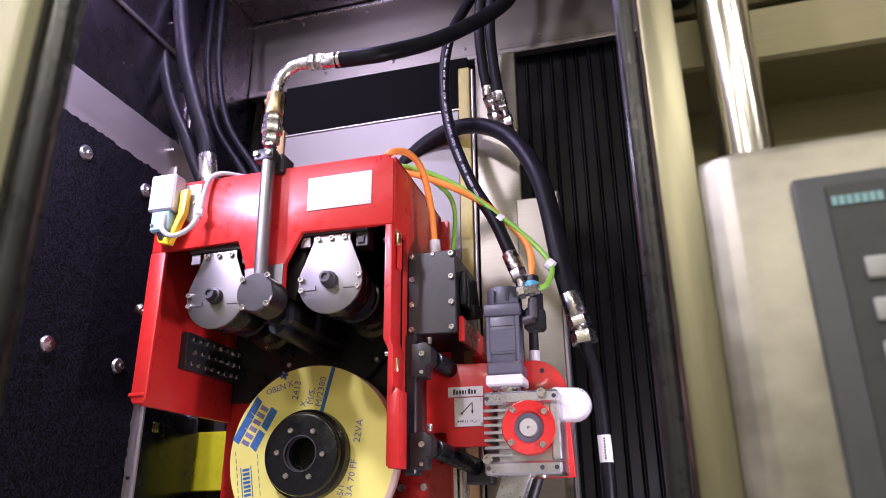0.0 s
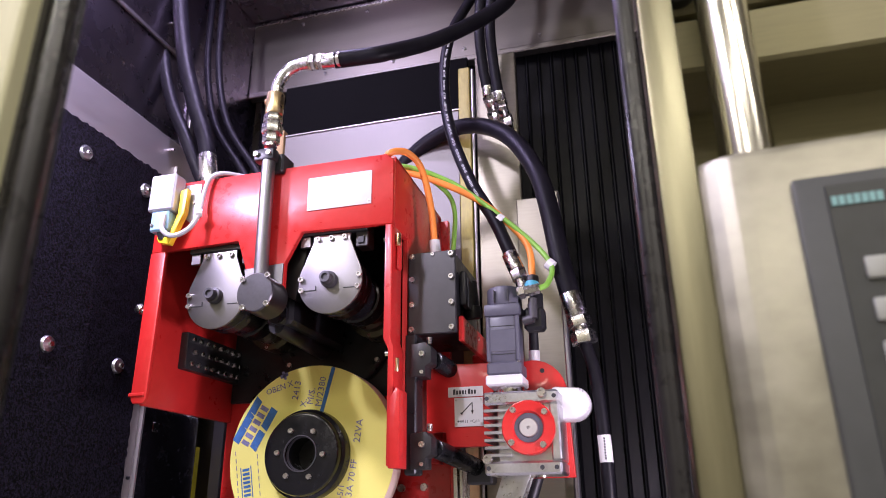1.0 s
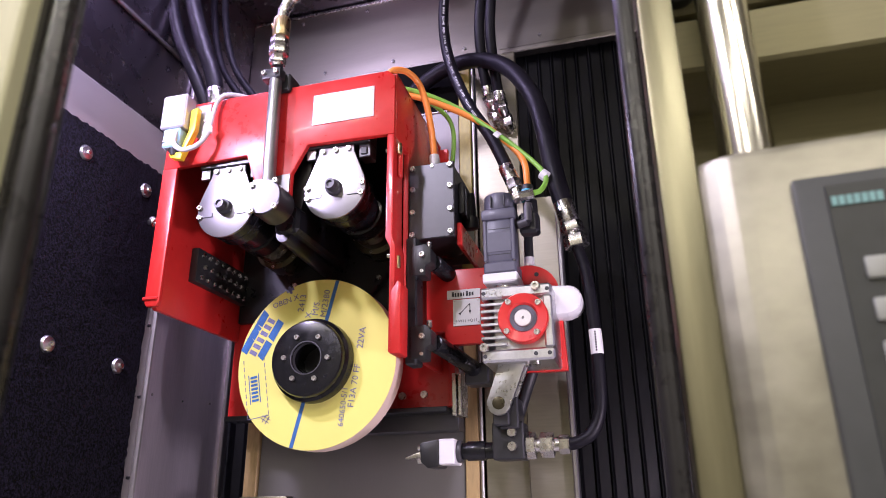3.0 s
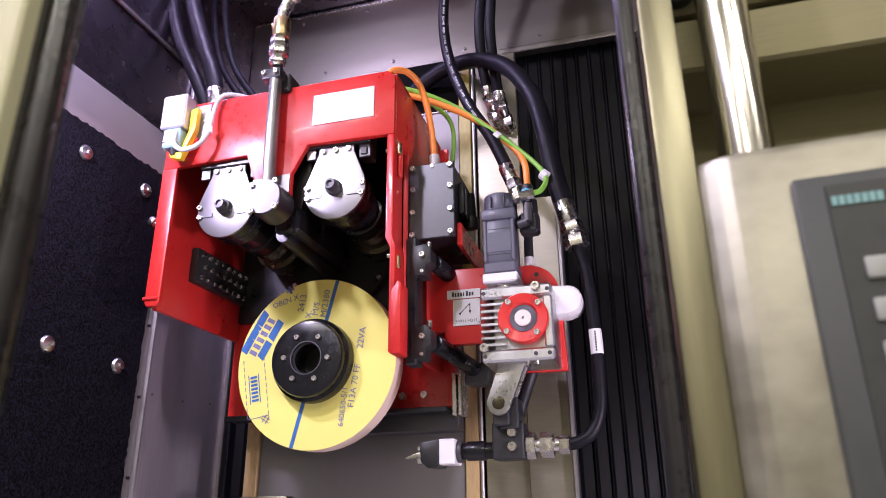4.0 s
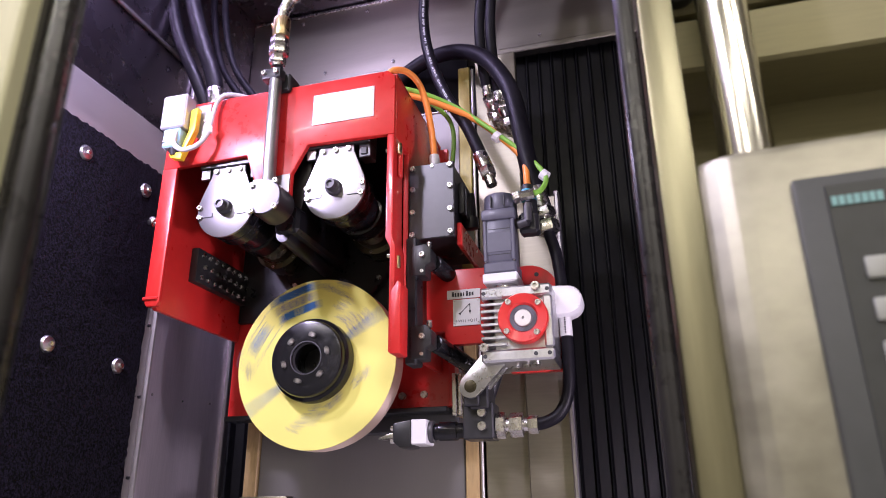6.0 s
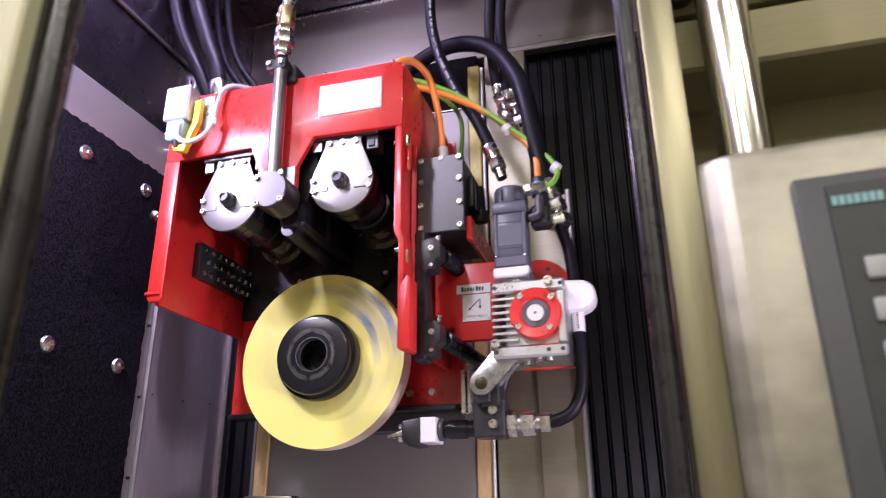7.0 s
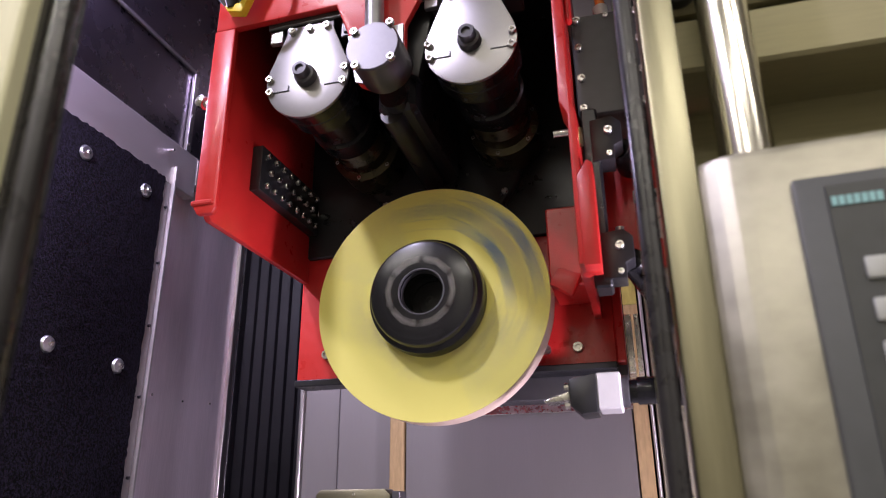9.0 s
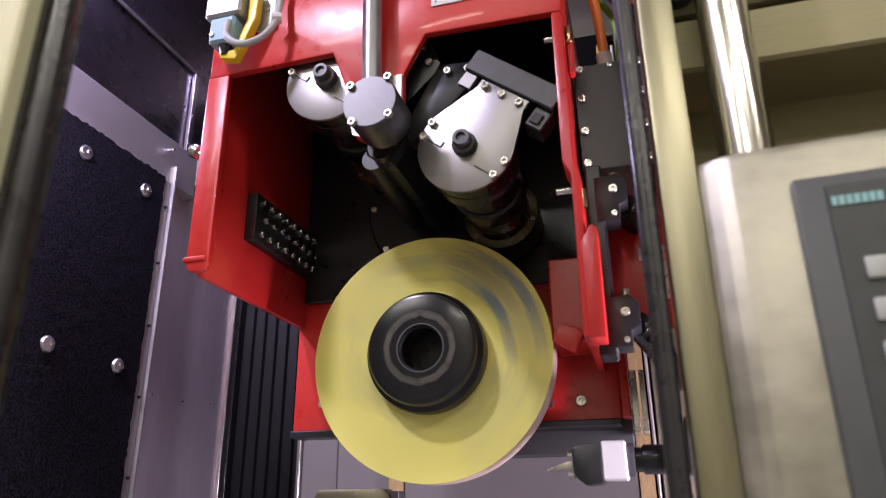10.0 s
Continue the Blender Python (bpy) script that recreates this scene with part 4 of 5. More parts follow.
def build_terminal_box():
    b = head_thing("terminal_box", "black metal terminal box with screwed cover", "junction box")
    bm = B(); box(bm, 0.2735, 0.370, -0.128, 0.060, 0.220, 0.388, 0.003); part("body", bm, BLACKMETAL, b)
    bm = B(); box(bm, 0.270, 0.372, -0.138, -0.129, 0.216, 0.392, 0.002); cv = part("cover", bm, BLACKCOVER, b)
    for z in (0.227, 0.279, 0.333, 0.383):
        screw(cv, 0.279, -0.138, z, SCREW)
        screw(cv, 0.363, -0.138, z, SCREW)
    screw(cv, 0.323, -0.138, 0.386, SCREW_SMALL)
    bm = B(); box(bm, 0.371, 0.386, -0.105, -0.040, 0.280, 0.356, 0.006, 2); pg = part("side_plug", bm, BLACKPLASTIC, b, "black plastic side plug")
    bm = B(); rod(bm, (0.384, -0.060, 0.345), (0.386, -0.045, 0.275), 0.014, bev=0.004); rod(bm, (0.385, -0.048, 0.292), (0.386, -0.044, 0.264), 0.018, bev=0.004); part("plug_nut", bm, BLACKPLASTIC, pg)
    bm = B(); box(bm, 0.3862, 0.3905, -0.10, -0.07, 0.275, 0.340, 0.0015); part("plug_clip", bm, BLACKPLASTIC, pg)
    c = head_thing("clamp_rail", "black hinge rail with two lever clamps", "clamp rail")
    bm = B(); box(bm, 0.2735, 0.297, -0.165, -0.120, -0.055, 0.212, 0.003); part("rail", bm, BLACKMETAL, c)
    for z in (0.166, -0.005):
        bm = B(); prism(bm, [(0.286, z - 0.040), (0.286, z + 0.024), (0.316, z + 0.028), (0.328, z + 0.016), (0.328, z - 0.014), (0.316, z - 0.020), (0.316, z - 0.040)], -0.168, -0.125, 0.002); k = part("clamp_jaw", bm, BLACKPLASTIC, c)
        screw(k, 0.310, -0.168, z + 0.004, SCREW)
        screw(k, 0.309, -0.168, z - 0.031, SCREW_SMALL)
        bm = B(); rod(bm, (0.312, -0.125, z + 0.032), (0.312, -0.125, z + 0.046), 0.006, seg=12); part("bolt", bm, ZINC, c)
        bm = B(); rod(bm, (0.322, -0.12, z), (0.37, 0.05, z - 0.03), 0.018, bev=0.003); part("cylinder", bm, GLOSSBLACK, c)
        bm = B(); box(bm, 0.345, 0.40, 0.03, 0.08, z - 0.062, z - 0.015, 0.004); part("end_block", bm, BLACKPLASTIC, c)
    r = head_thing("slide_block", "red painted slide block with small screws", "machine block")
    bm = B(); box(bm, 0.3705, 0.381, -0.118, 0.17, 0.203, 0.254, 0.002); bk = part("block", bm, RED, r)
    for y, z in ((-0.085, 0.242), (0.02, 0.236)):
        screw(bk, 0.381, y, z, SCREW_SMALL, 90)
    bm = B(); box(bm, 0.33, 0.425, 0.17, 0.30, 0.12, 0.235, 0.004); part("rear_block", bm, RED, r)
    bm = B(); box(bm, 0.285, 0.30, 0.12, 0.16, -0.098, 0.05, 0.002); part("web", bm, RED, r)
    bm = B(); box(bm, 0.303, 0.313, 0.08, 0.14, -0.125, -0.03, 0.001); box(bm, 0.317, 0.325, 0.08, 0.14, -0.125, -0.03, 0.001); part("rail_profile", bm, ZINC, r)


BLACKCOVER = mat("black_anodised_cover", (0.075, 0.074, 0.078), 0.40, 0.75, rvar=0.03, var=0.08)


def build_nozzle_unit():
    u = head_thing("nozzle_drive", "servo-driven coolant nozzle unit on a red plate", "nozzle drive")
    bm = B(); prism(bm, [(0.288, 0.168), (0.430, 0.164), (0.430, 0.0), (0.340, 0.0), (0.330, 0.008), (0.328, 0.03), (0.288, 0.03)], -0.069, -0.050, 0.003); pl = part("mounting_plate", bm, RED, u)
    screw(pl, 0.332, -0.069, 0.150, SCREW_BIG)
    bm = B(); box(bm, 0.335, 0.408, -0.0715, -0.0693, 0.098, 0.118, 0.0006); lb = part("name_tag", bm, LABELW, u, "white tag with dark print bars")
    bm = B()
    for i, wd in enumerate((0.006, 0.005, 0.005, 0.005, 0.003, 0.006, 0.005, 0.005)):
        box(bm, 0.346 + i * 0.0062, 0.346 + i * 0.0062 + wd * 0.8, -0.0722, -0.0714, 0.103, 0.1135 if i in (0, 5) else 0.111)
    part("print_bars", bm, BLACKINK, lb)
    bm = B(); box(bm, 0.348, 0.407, -0.0715, -0.0693, 0.039, 0.096, 0.0006); l2 = part("axis_tag", bm, LABELW, u, "white axis tag with arrows")
    bm = B(); rod(bm, (0.362, -0.072, 0.064), (0.385, -0.072, 0.086), 0.0008, seg=6); rod(bm, (0.385, -0.072, 0.086), (0.385, -0.072, 0.064), 0.0008, seg=6); rod(bm, (0.362, -0.072, 0.064), (0.366, -0.072, 0.068), 0.003, 0.0002, seg=6); rod(bm, (0.385, -0.072, 0.064), (0.385, -0.072, 0.070), 0.0002, 0.003, seg=6)
    part("arrows", bm, BLACKINK, l2)
    lettering("axis_text", "+W11 +Q11", 0.0088, pose(0.377, -0.0717, 0.049, 90, 0, 0), l2, BLACKINK, 0.0003)
    for x, z in ((0.352, 0.091), (0.403, 0.091), (0.352, 0.044), (0.403, 0.044)):
        screw(l2, x, -0.0715, z, SCREW_TINY)
    # gearbox
    bm = B()
    box(bm, 0.448, 0.560, -0.138, -0.02, -0.050, 0.086, 0.003)
    gb = part("gearbox", bm, CAST, u, "finned cast aluminium gearbox")
    for za, zb in ((0.068, 0.092), (-0.058, -0.034)):
        bm = B(); box(bm, 0.424, 0.566, -0.150, -0.018, za, zb, 0.004); part("end_flange", bm, CAST, gb)
    bm = B(); box(bm, 0.548, 0.566, -0.149, -0.019, -0.034, 0.068, 0.003); part("side_cheek", bm, CAST, gb)
    for i in range(7):
        z = -0.026 + i * 0.0135
        bm = B(); box(bm, 0.424, 0.475, -0.147, -0.03, z, z + 0.006, 0.001); part("fin", bm, CAST, gb)
    bm = B(); lathe(bm, [(0.020, -0.146), (0.026, -0.150), (0.030, -0.158), (0.047, -0.160), (0.049, -0.157), (0.049, -0.136)], (0.509, 0, 0.024), "y", 48); part("output_flange", bm, RED, gb, "round red painted flange")
    bm = B(); lathe(bm, [(0.0165, -0.147), (0.018, -0.152), (0.0265, -0.152), (0.027, -0.148)], (0.509, 0, 0.024), "y", 32); part("shaft_seal", bm, GREYMOTOR, gb)
    bm = B(); lathe(bm, [(0.0003, -0.1555), (0.002, -0.153), (0.003, -0.1555), (0.016, -0.1555), (0.0175, -0.153), (0.0175, -0.14)], (0.509, 0, 0.024), "y", 28); part("shaft", bm, SATIN, gb)
    for a in (40, 130, 220, 310):
        screw(gb, 0.509 + 0.041 * math.cos(radians(a)), -0.159, 0.024 + 0.041 * math.sin(radians(a)), SCREW)
    for x, z in ((0.432, 0.080), (0.558, 0.080), (0.432, -0.046), (0.556, -0.046), (0.53, -0.046)):
        bm = B(); rod(bm, (x, -0.1505, z), (x, -0.146, z), 0.0042, seg=10); part("bolt_hole", bm, BLACKINK, gb)
    for x, z in ((0.536, 0.086), (0.431, -0.03)):
        screw(gb, x, -0.150, z, SCREW_BIG)
    for x, y in ((0.455, -0.11), (0.48, -0.09), (0.505, -0.11), (0.525, -0.12)):
        bm = B(); rod(bm, (x, y, -0.0585), (x, y, -0.062), 0.009, seg=16); part("oil_plug", bm, ZINC, gb)
    # adapter, motor
    bm = B(); rod(bm, (0.470, -0.10, 0.088), (0.470, -0.10, 0.108), 0.026, bev=0.002); part("coupling", bm, ZINC, u)
    bm = B(); box(bm, 0.428, 0.500, -0.138, -0.066, 0.106, 0.126, 0.003); part("adapter", bm, WHITEPL, u, "white adapter flange")
    bm = B()
    box(bm, 0.430, 0.498, -0.134, -0.066, 0.1265, 0.152, 0.004)
    box(bm, 0.434, 0.494, -0.132, -0.068, 0.150, 0.245, 0.006, 2)
    box(bm, 0.428, 0.500, -0.136, -0.064, 0.243, 0.268, 0.005, 2)
    m = part("servo_motor", bm, GREYMOTOR, u, "slate grey servo motor")
    bm = B(); rod(bm, (0.464, -0.10, 0.266), (0.464, -0.10, 0.306), 0.035, 0.034, bev=0.004, seg=32); part("encoder_cap", bm, GREYMOTOR, m)
    for dx in (-0.014, 0.014):
        bm = B(); box(bm, 0.464 + dx - 0.001, 0.464 + dx + 0.001, -0.1375, -0.13, 0.272, 0.296); part("cap_rib", bm, BLACKPLASTIC, m)
    for x in (0.435, 0.493):
        bm = B(); box(bm, x - 0.004, x + 0.004, -0.135, -0.125, 0.152, 0.243, 0.002); part("corner_rib", bm, GREYMOTOR, m)
        bm = B(); rod(bm, (x, -0.130, 0.150), (x, -0.130, 0.156), 0.003, seg=8); part("motor_screw", bm, ZINC, m)
    for z in (0.166, 0.222):
        bm = B(); box(bm, 0.440, 0.488, -0.1326, -0.1318, z, z + 0.0012); part("panel_joint", bm, BLACKPLASTIC, m)
    bm = B(); box(bm, 0.4385, 0.4895, -0.1332, -0.1316, 0.172, 0.216, 0.0008); part("type_panel", bm, GREYMOTOR, m)
    bm = B(); box(bm, 0.504, 0.545, -0.115, -0.08, 0.215, 0.262, 0.006); rod(bm, (0.53, -0.10, 0.255), (0.53, -0.10, 0.29), 0.013); part("connector_block", bm, BLACKMETAL, m)
    bm = B(); rod(bm, (0.525, -0.125, 0.235), (0.525, -0.125, 0.275), 0.009); rod(bm, (0.525, -0.125, 0.235), (0.505, -0.12, 0.232), 0.009); part("angle_plug", bm, GUNMETAL, m)
    bm = B(); rod(bm, (0.497, -0.135, 0.286), (0.542, -0.135, 0.292), 0.011, seg=8, bev=0.001); rod(bm, (0.50, -0.135, 0.286), (0.512, -0.135, 0.288), 0.014, seg=6); part("round_plug", bm, ZINC, m)
    bm = B(); rod(bm, (0.519, -0.09, 0.298), (0.521, -0.085, 0.320), 0.014, bev=0.001); part("plug_collar", bm, CYANPL, m, "cyan connector collar")
    bm = B(); rod(bm, (0.521, -0.085, 0.320), (0.522, -0.083, 0.334), 0.013, bev=0.001); part("plug_ring", bm, BLACKPLASTIC, m)
    # red rear flange and white cap
    bm = B()
    prism(bm, [(0.46, -0.060)] + [(0.503 + 0.068 * math.cos(radians(a)), 0.103 + 0.068 * math.sin(radians(a))) for a in range(130, -1, -13)] + [(0.577, -0.060)], -0.035, -0.018, 0.002); part("rear_flange", bm, RED, u)
    bm = B(); rod(bm, (0.524, -0.0355, 0.148), (0.524, -0.034, 0.148), 0.005, seg=10); part("flange_hole", bm, BLACKINK, u)
    bm = B(); pts = [(0.545, 0.043), (0.588, 0.043)] + [(0.589 + 0.030 * math.cos(radians(a)), 0.075 + 0.030 * math.sin(radians(a))) for a in range(-75, 76, 15)] + [(0.545, 0.108)]
    prism(bm, pts, -0.085, -0.02, 0.008); part("end_cap", bm, WHITEPL, u, "rounded white plastic cap")
    return u


SCREW_TINY = screw_mesh(0.0022, 0.0015)
GEAR = (0.509, 0.024)


def build_nozzle():
    """Lever and nozzle: the lever turns about the gearbox shaft, the nozzle block swings with its end."""
    a = head_thing("nozzle_lever", "bright steel lever between gearbox and nozzle", "lever")
    bm = B(); bx, bz = 0.449 - GEAR[0], -0.131 - GEAR[1]
    L = math.hypot(bx, bz)
    ang = math.atan2(bz, bx)
    pts = [(L + 0.023 * math.cos(radians(t)), 0.023 * math.sin(radians(t))) for t in range(-90, 91, 15)] + [(0.02, 0.026), (0.02, -0.026)]
    prism(bm, pts, -0.122, -0.112, 0.001)
    prism(bm, pts, -0.088, -0.078, 0.001)
    box(bm, 0.02, L * 0.62, -0.113, -0.088, -0.012, 0.012)
    bm.transform(Matrix.Rotation(-ang, 4, "Y"))
    lv = part("lever", bm, CAST, a)
    bm = B(); rod(bm, (bx, -0.1235, bz), (bx, -0.07, bz), 0.0125, bev=0.001); part("pivot_pin", bm, BRONZE, a)
    a.matrix_world = pose(HO[0] + GEAR[0], HO[1], HO[2] + GEAR[1])
    MOVERS.remove(a)
    n = thing("coolant_nozzle", "black and white coolant nozzle with hose", "coolant nozzle", base=HO)
    bm = B(); box(bm, 0.422, 0.484, -0.085, -0.025, -0.226, -0.155, 0.003); bl = part("block", bm, BLACKPLASTIC, n)
    bm = B(); box(bm, 0.430, 0.462, -0.11, -0.09, -0.165, -0.115, 0.003); box(bm, 0.44, 0.478, -0.10, -0.03, -0.170, -0.110, 0.003); part("fork", bm, BLACKPLASTIC, n)
    for z in (-0.176, -0.202):
        screw(bl, 0.462, -0.085, z, SCREW_BIG)
    bm = B(); rod(bm, (0.352, -0.055, -0.206), (0.424, -0.055, -0.206), 0.016, bev=0.001); rod(bm, (0.366, -0.055, -0.206), (0.405, -0.055, -0.206), 0.019, bev=0.002); part("barrel", bm, GLOSSBLACK, n)
    bm = B(); rod(bm, (0.346, -0.055, -0.206), (0.356, -0.055, -0.206), 0.022, bev=0.002); part("collar", bm, GUNMETAL, n)
    bm = B(); box(bm, 0.314, 0.346, -0.085, -0.025, -0.232, -0.183, 0.002); part("white_block", bm, WHITEPL, n, "white plastic insert")
    bm = B(); prism(bm, [(0.314, -0.184), (0.280, -0.189), (0.276, -0.194), (0.278, -0.226), (0.292, -0.238), (0.314, -0.236)], -0.088, -0.022, 0.002); tp = part("tip_block", bm, BLACKPLASTIC, n)
    bm = B(); prism(bm, [(0.276, -0.205), (0.276, -0.216), (0.242, -0.219), (0.242, -0.216)], -0.075, -0.035, 0.0005); part("jet_blade", bm, ZINC, n)
    for z in (-0.199, -0.224):
        bm = B(); rod(bm, (0.270, -0.078, z), (0.277, -0.078, z), 0.005, seg=10); part("tip_screw", bm, ZINC, n)
    bm = B(); hexnut(bm, (0.485, -0.055, -0.199), (0.503, -0.055, -0.199), 0.026); rod(bm, (0.5, -0.055, -0.199), (0.566, -0.055, -0.199), 0.014); hexnut(bm, (0.512, -0.055, -0.199), (0.538, -0.055, -0.199), 0.024); hexnut(bm, (0.548, -0.055, -0.199), (0.568, -0.055, -0.199), 0.018); part("union", bm, ZINC, n)
    bm = B(); tube(bm, [(0.56, -0.055, -0.199), (0.585, -0.055, -0.195), (0.612, -0.053, -0.178), (0.630, -0.05, -0.135), (0.634, -0.05, -0.06), (0.632, -0.05, 0.043), (0.626, -0.05, 0.14), (0.613, -0.05, 0.195), (0.609, -0.05, 0.21)], 0.0122, 20)
    part("lower_hose", bm, RUBBER, n)
    bm = B(); tube(bm, [(0.6338, -0.05, -0.028), (0.6335, -0.05, 0.0), (0.6325, -0.05, 0.022)], 0.0127, 20); tg = part("number_tag", bm, LABELW, n, "white sleeve tag with print bars")
    bm = B()
    for i in range(8):
        box(bm, 0.6320, 0.6350, -0.0634, -0.0624, -0.023 + i * 0.0052, -0.0195 + i * 0.0052)
    part("print_bars", bm, BLACKINK, tg)
    bm = B(); rod(bm, (0.588, -0.05, 0.308), (0.601, -0.05, 0.255), 0.022, bev=0.002); hexnut(bm, (0.601, -0.05, 0.256), (0.606, -0.05, 0.236), 0.025); rod(bm, (0.604, -0.05, 0.24), (0.609, -0.05, 0.215), 0.017); hexnut(bm, (0.608, -0.05, 0.226), (0.612, -0.05, 0.200), 0.026); part("hose_union", bm, ZINC, n)
    bm = B(); tube(bm, [(0.02, 0.30, 0.70), (0.06, 0.28, 0.77), (0.125, 0.25, 0.829), (0.211, 0.22, 0.872), (0.304, 0.18, 0.876), (0.395, 0.12, 0.827), (0.470, 0.06, 0.744), (0.529, 0.0, 0.621), (0.554, -0.03, 0.519), (0.573, -0.05, 0.390), (0.589, -0.05, 0.303)], 0.0215, 24); part("upper_hose", bm, RUBBER, n)
    bm = B(); tube(bm, [(0.43, 0.20, 1.55), (0.41, 0.17, 1.42), (0.37, 0.15, 1.301), (0.31, 0.12, 1.165), (0.288, 0.10, 1.052), (0.290, 0.08, 0.914), (0.322, 0.03, 0.762), (0.379, -0.02, 0.604), (0.436, -0.05, 0.492), (0.478, -0.075, 0.385)], 0.0145, 20); ph = part("printed_hose", bm, RUBBER, n, "black hose with white printing")
    bm = B(); rod(bm, (0.470, -0.07, 0.40), (0.486, -0.078, 0.358), 0.017, bev=0.001); hexnut(bm, (0.486, -0.078, 0.360), (0.492, -0.08, 0.338), 0.018); rod(bm, (0.49, -0.08, 0.342), (0.498, -0.08, 0.315), 0.012); part("thin_hose_union", bm, ZINC, n)
    bm = B(); rod(bm, (0.505, -0.02, 0.30), (0.500, -0.01, -0.04), 0.010); rod(bm, (0.50, -0.01, -0.04), (0.46, -0.04, -0.16), 0.012); part("feed_pipe", bm, BLACKPLASTIC, n)
    bm = B(); rod(bm, (0.504, -0.0185, 0.20), (0.503, -0.0165, 0.155), 0.0112); part("number_tag", bm, LABELW, n)
    # printing along the hose, as bars that follow it
    path = smooth_path([(0.31, 0.12, 1.165), (0.288, 0.10, 1.052), (0.290, 0.08, 0.914), (0.322, 0.03, 0.762), (0.379, -0.02, 0.604), (0.436, -0.05, 0.492)], 16)
    eye = Vector((0.7156, -1.4646, -0.3236))
    bm = B()
    for i in range(2, len(path) - 8):
        if i % 9 in (4, 8):
            continue
        p, d = path[i], (path[i + 1] - path[i]).normalized()
        out = (eye - p); out = (out - d * out.dot(d)).normalized()
        side = d.cross(out)
        c = p + out * 0.0146
        for k in range(2):
            q = c + d * (k * 0.0042)
            cs = [q - side * 0.0028, q + side * 0.0028, q + side * 0.0028 + d * 0.0018, q - side * 0.0028 + d * 0.0018]
            v = [bm.verts.new(x + out * 0.0004) for x in cs]
            bm.faces.new(v)
    part("hose_print", bm, LABELW, ph)
    return a, n


def build_cables():
    for name, label, mt, runs in (("orange_cable", "orange motor cables running to the drive", ORANGE, (([(0.20, -0.10, 0.57), (0.235, -0.19, 0.592), (0.252, -0.20, 0.605), (0.277, -0.17, 0.614), (0.296, -0.13, 0.592), (0.312, -0.11, 0.503), (0.319, -0.10, 0.39)], 0.0076), ([(0.20, -0.08, 0.59), (0.246, -0.09, 0.610), (0.385, -0.055, 0.550), (0.473, -0.05, 0.470), (0.513, -0.06, 0.408), (0.522, -0.083, 0.333)], 0.0074))), ("green_cable", "green signal cables running to the drive", GREEN, (([(0.20, -0.08, 0.60), (0.242, -0.09, 0.617), (0.303, -0.04, 0.598), (0.341, -0.02, 0.537), (0.333, -0.02, 0.392)], 0.0055), ([(0.20, -0.10, 0.61), (0.246, -0.10, 0.621), (0.349, -0.06, 0.582), (0.455, -0.055, 0.489), (0.531, -0.06, 0.408), (0.562, -0.08, 0.353), (0.556, -0.12, 0.305), (0.540, -0.135, 0.292)], 0.0056)))):
        c = head_thing(name, label, "cable")
        for pts, r in runs:
            bm = B(); tube(bm, pts, r, 12); part("cable", bm, mt, c)
        if name == "orange_cable":
            bm = B(); rod(bm, (0.316, -0.10, 0.43), (0.320, -0.10, 0.392), 0.012); part("gland", bm, WHITEPL, c)
        else:
            for p in ((0.455, -0.053, 0.483), (0.560, -0.075, 0.36), (0.333, -0.02, 0.42)):
                bm = B(); rod(bm, (p[0] - 0.006, p[1], p[2] + 0.004), (p[0] + 0.004, p[1], p[2] - 0.006), 0.0125, seg=10); part("cable_tie", bm, WHITEPL, c)
    m = head_thing("top_manifold", "dark pipe stubs behind the guard's top edge", "manifold")
    bm = B(); box(bm, -0.20, 0.05, 0.02, 0.12, 0.588, 0.64, 0.006); part("block", bm, BLACKMETAL, m)


def build_stop_block():
    b = thing("stop_block", "pale olive steel stop block on a post below the wheel", "block", base=(-0.888, 1.605, H + 0.02))
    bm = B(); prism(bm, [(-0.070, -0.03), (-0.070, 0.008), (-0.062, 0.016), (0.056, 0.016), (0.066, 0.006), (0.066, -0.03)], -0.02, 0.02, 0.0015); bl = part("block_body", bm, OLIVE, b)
    bm = B(); box(bm, -0.03, 0.03, -0.015, 0.015, -0.44, -0.03, 0.002); part("post", bm, BLACKMETAL, b)
    bm = B(); box(bm, 0.068, 0.082, -0.018, 0.018, -0.03, 0.012, 0.001); part("side_jaw", bm, GUNMETAL, b)
    screw(bl, 0.0, -0.02, 0.008, SCREW_TINY)
    return b


STOP = build_stop_block()
build_guard()
build_name_plate()
build_coolant_pipe()
build_side_hoses()
build_switch_box()
WHEELOB = build_wheel()
CARRIER = build_dressers()
build_terminal_box()
build_nozzle_unit()
LEVER, NOZZLE = build_nozzle()
build_cables()

# ---- movement ----
HEAD = [(0.0, 0, 0, -0.2061), (1.15, 0, 0, -0.2061), (1.3, 0, 0, -0.190), (1.5, 0, 0, -0.1377), (1.75, 0, 0, -0.052), (2.0, 0, 0, -0.004), (2.12, 0, 0, 0), (6.8, 0, 0, 0), (7.0, 0.0283, -0.0292, 0), (7.5, 0.1646, -0.1688, 0), (8.0, 0.3116, -0.3187, 0), (8.25, 0.378, -0.386, 0), (8.45, 0.397, -0.405, 0.0005), (9.12, 0.397, -0.405, 0.0005), (9.3, 0.397, -0.405, -0.024), (9.5, 0.396, -0.405, -0.076), (9.65, 0.3955, -0.405, -0.0893), (10.0, 0.3955, -0.405, -0.0893)]
SWING = [(0.0, 0), (4.35, 0), (4.6, 0.10), (5.0, 0.48), (5.4, 0.90), (5.65, 1.0), (10.0, 1.0)]
TURN = [(0.0, 0), (9.12, 0), (9.25, 4), (9.4, 15), (9.5, 25), (9.65, 37), (10.0, 37)]


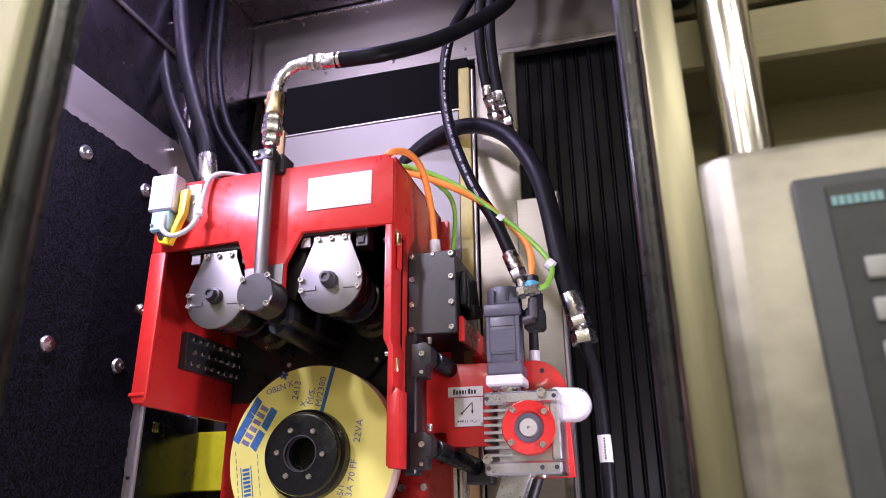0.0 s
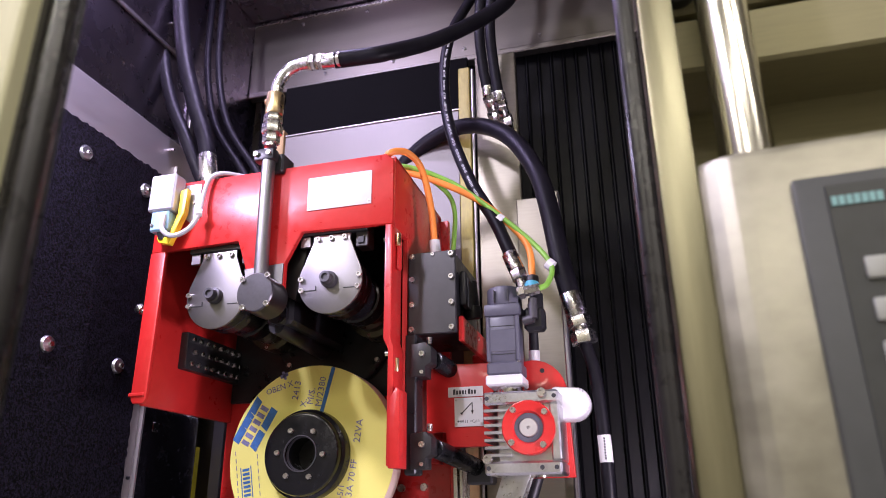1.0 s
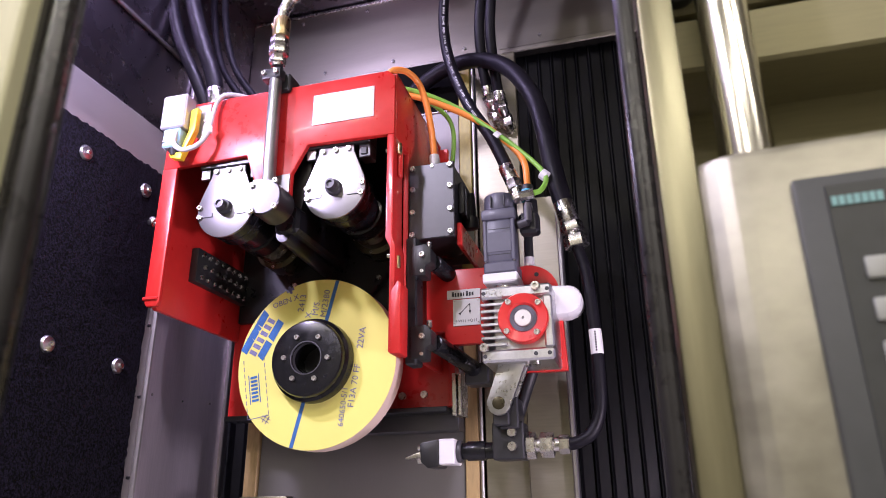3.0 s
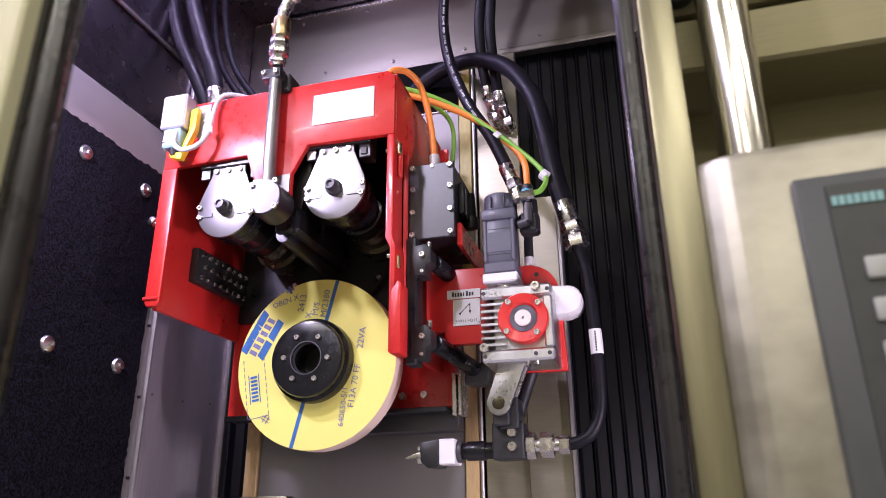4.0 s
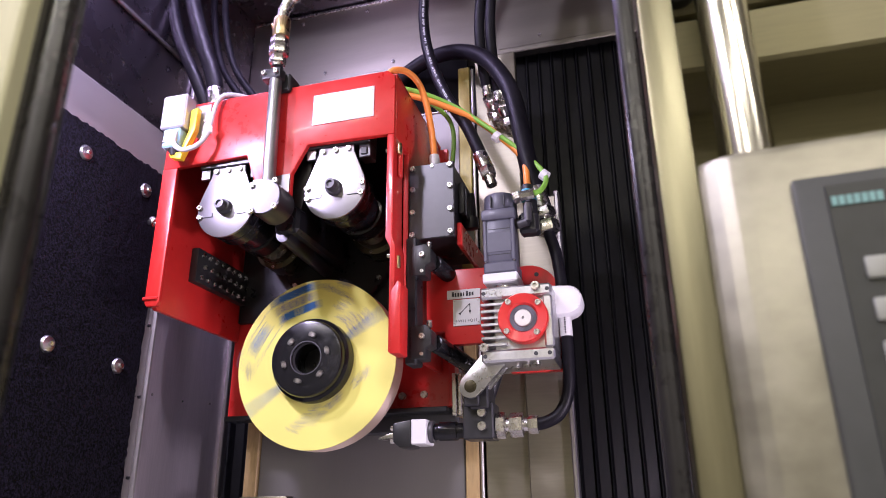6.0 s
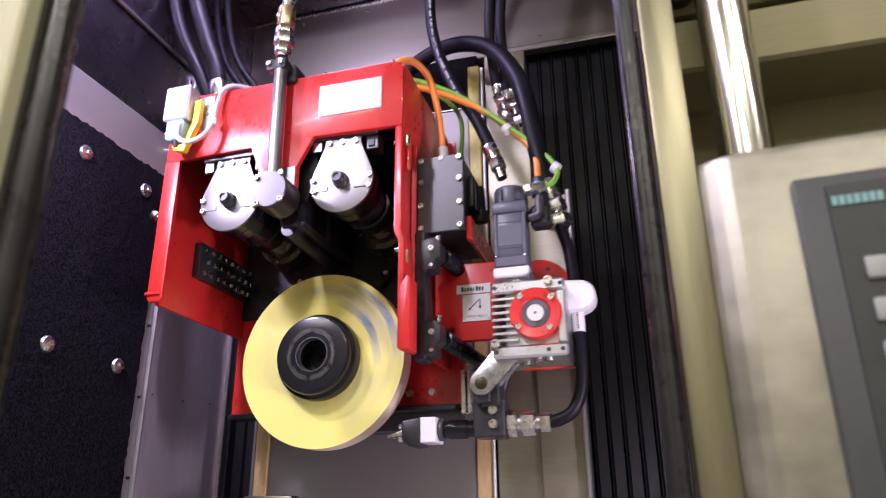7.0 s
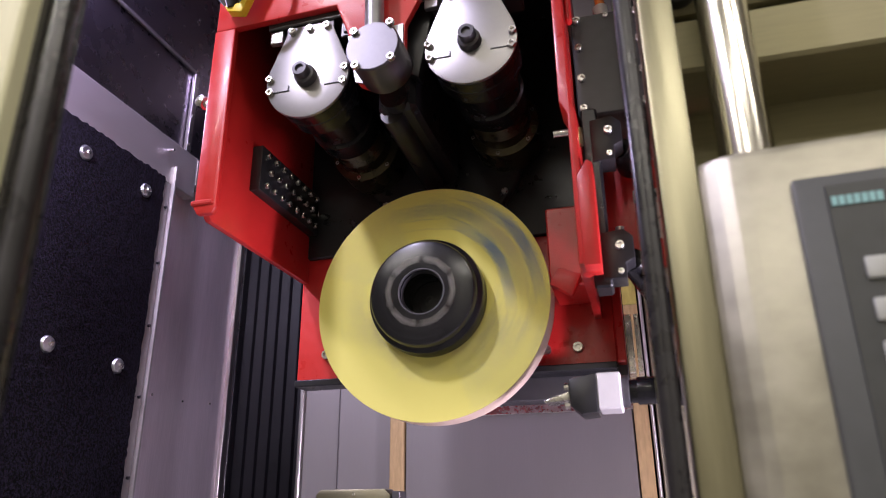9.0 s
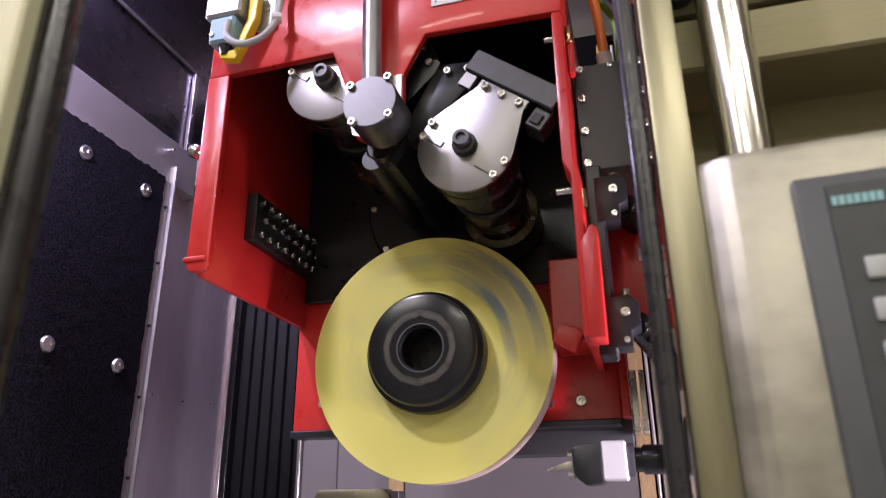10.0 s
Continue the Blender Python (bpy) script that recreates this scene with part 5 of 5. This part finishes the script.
def along(rows, t):
    """The value of rows at t, straight from row to row."""
    for a, b in zip(rows, rows[1:]):
        if t <= b[0]:
            k = (t - a[0]) / (b[0] - a[0])
            return [p + (q - p) * k for p, q in zip(a[1:], b[1:])]
    return list(rows[-1][1:])


def motions():
    for ob in MOVERS:
        walk(ob, [(t, pose(HO[0] + x, HO[1] + y, HO[2] + z)) for t, x, y, z in HEAD])
    walk(STOP, [(t, pose(-0.888 + x, 1.605 + y, H + 0.02)) for t, x, y, z in HEAD])
    # column and telescopic cover follow sideways
    walk(COLUMN, [(t, pose(x, 0, 0)) for t, x, y, z in HEAD])
    walk(SLIDE, [(t, pose(x, 0, 0)) for t, x, y, z in HEAD])
    walk(TELESCOPE, [(0.0, pose(0, 0, 0)), (7.4, pose(0, 0, 0)), (7.9, pose(0.05, 0, 0)), (8.4, pose(0.13, 0, 0)), (10.0, pose(0.13, 0, 0))])
    # nozzle swing
    times = sorted({r[0] for r in HEAD} | {r[0] for r in SWING})
    rows_a, rows_n = [], []
    for t in times:
        x, y, z = along(HEAD, t)
        k = along(SWING, t)[0]
        rows_a.append((t, pose(HO[0] + GEAR[0] + x, HO[1] + y, HO[2] + GEAR[1] + z, 0, 22.5 * k, 0)))
        rows_n.append((t, pose(HO[0] + x + 0.004 - 0.058 * k, HO[1] + y, HO[2] + z - 0.007 + 0.040 * k)))
    walk(LEVER, rows_a)
    walk(NOZZLE, rows_n)
    # the dresser carrier turns
    times = sorted({r[0] for r in HEAD} | {r[0] for r in TURN})
    rows = []
    for t in times:
        x, y, z = along(HEAD, t)
        rows.append((t, pose(HO[0] + x, HO[1] + y, HO[2] + PIV[2] - 0.028 + z, 0, along(TURN, t)[0], 0) @ pose(0, 0, 0.028)))
    walk(CARRIER, rows)
    # the wheel rests, then runs up to a steady 84 degrees a frame
    rows = [(t, pose(HO[0] + x, HO[1] + y, HO[2] + z)) for t, x, y, z in HEAD if t < 5.8] + [(5.8, pose(*HO))]
    f0, f1 = frame(5.8), frame(10.0)
    turn, speed = 0.0, 0.0
    turns = {}
    for f in range(f0 + 1, f1 + 1):
        speed = min(84.0, speed + 3.5)
        turn += speed
        turns[f] = turn
    shift = 120.0 - turns[frame(9.0)] % 360
    for f in range(f0 + 1, f1 + 1):
        t = (f - 1) / FPS
        x, y, z = along(HEAD, t)
        k = min(1.0, (f - f0) / 27)
        rows.append((t, pose(HO[0] + x, HO[1] + y, HO[2] + z, 0, turns[f] + shift * k, 0)))
    walk(WHEELOB, rows)
    # yellow arm swings down, then the shutter closes
    a0 = (-1.335, 1.84, H + 0.140)
    walk(ARM, [(0.0, pose(*a0)), (0.2, pose(*a0, 0, 3, 0)), (0.4, pose(*a0, 0, 32, 0)), (0.6, pose(*a0, 0, 68, 0)), (0.8, pose(*a0, 0, 89, 0)), (1.0, pose(*a0, 0, 90, 0)), (10.0, pose(*a0, 0, 90, 0))])
    walk(SHUTTER, [(0.0, pose(0, -0.46, 0)), (1.45, pose(0, -0.46, 0)), (1.6, pose(0, -0.37, 0)), (1.8, pose(0, -0.19, 0)), (2.0, pose(0, -0.02, 0)), (2.1, pose(0, 0, 0)), (10.0, pose(0, 0, 0))])


motions()
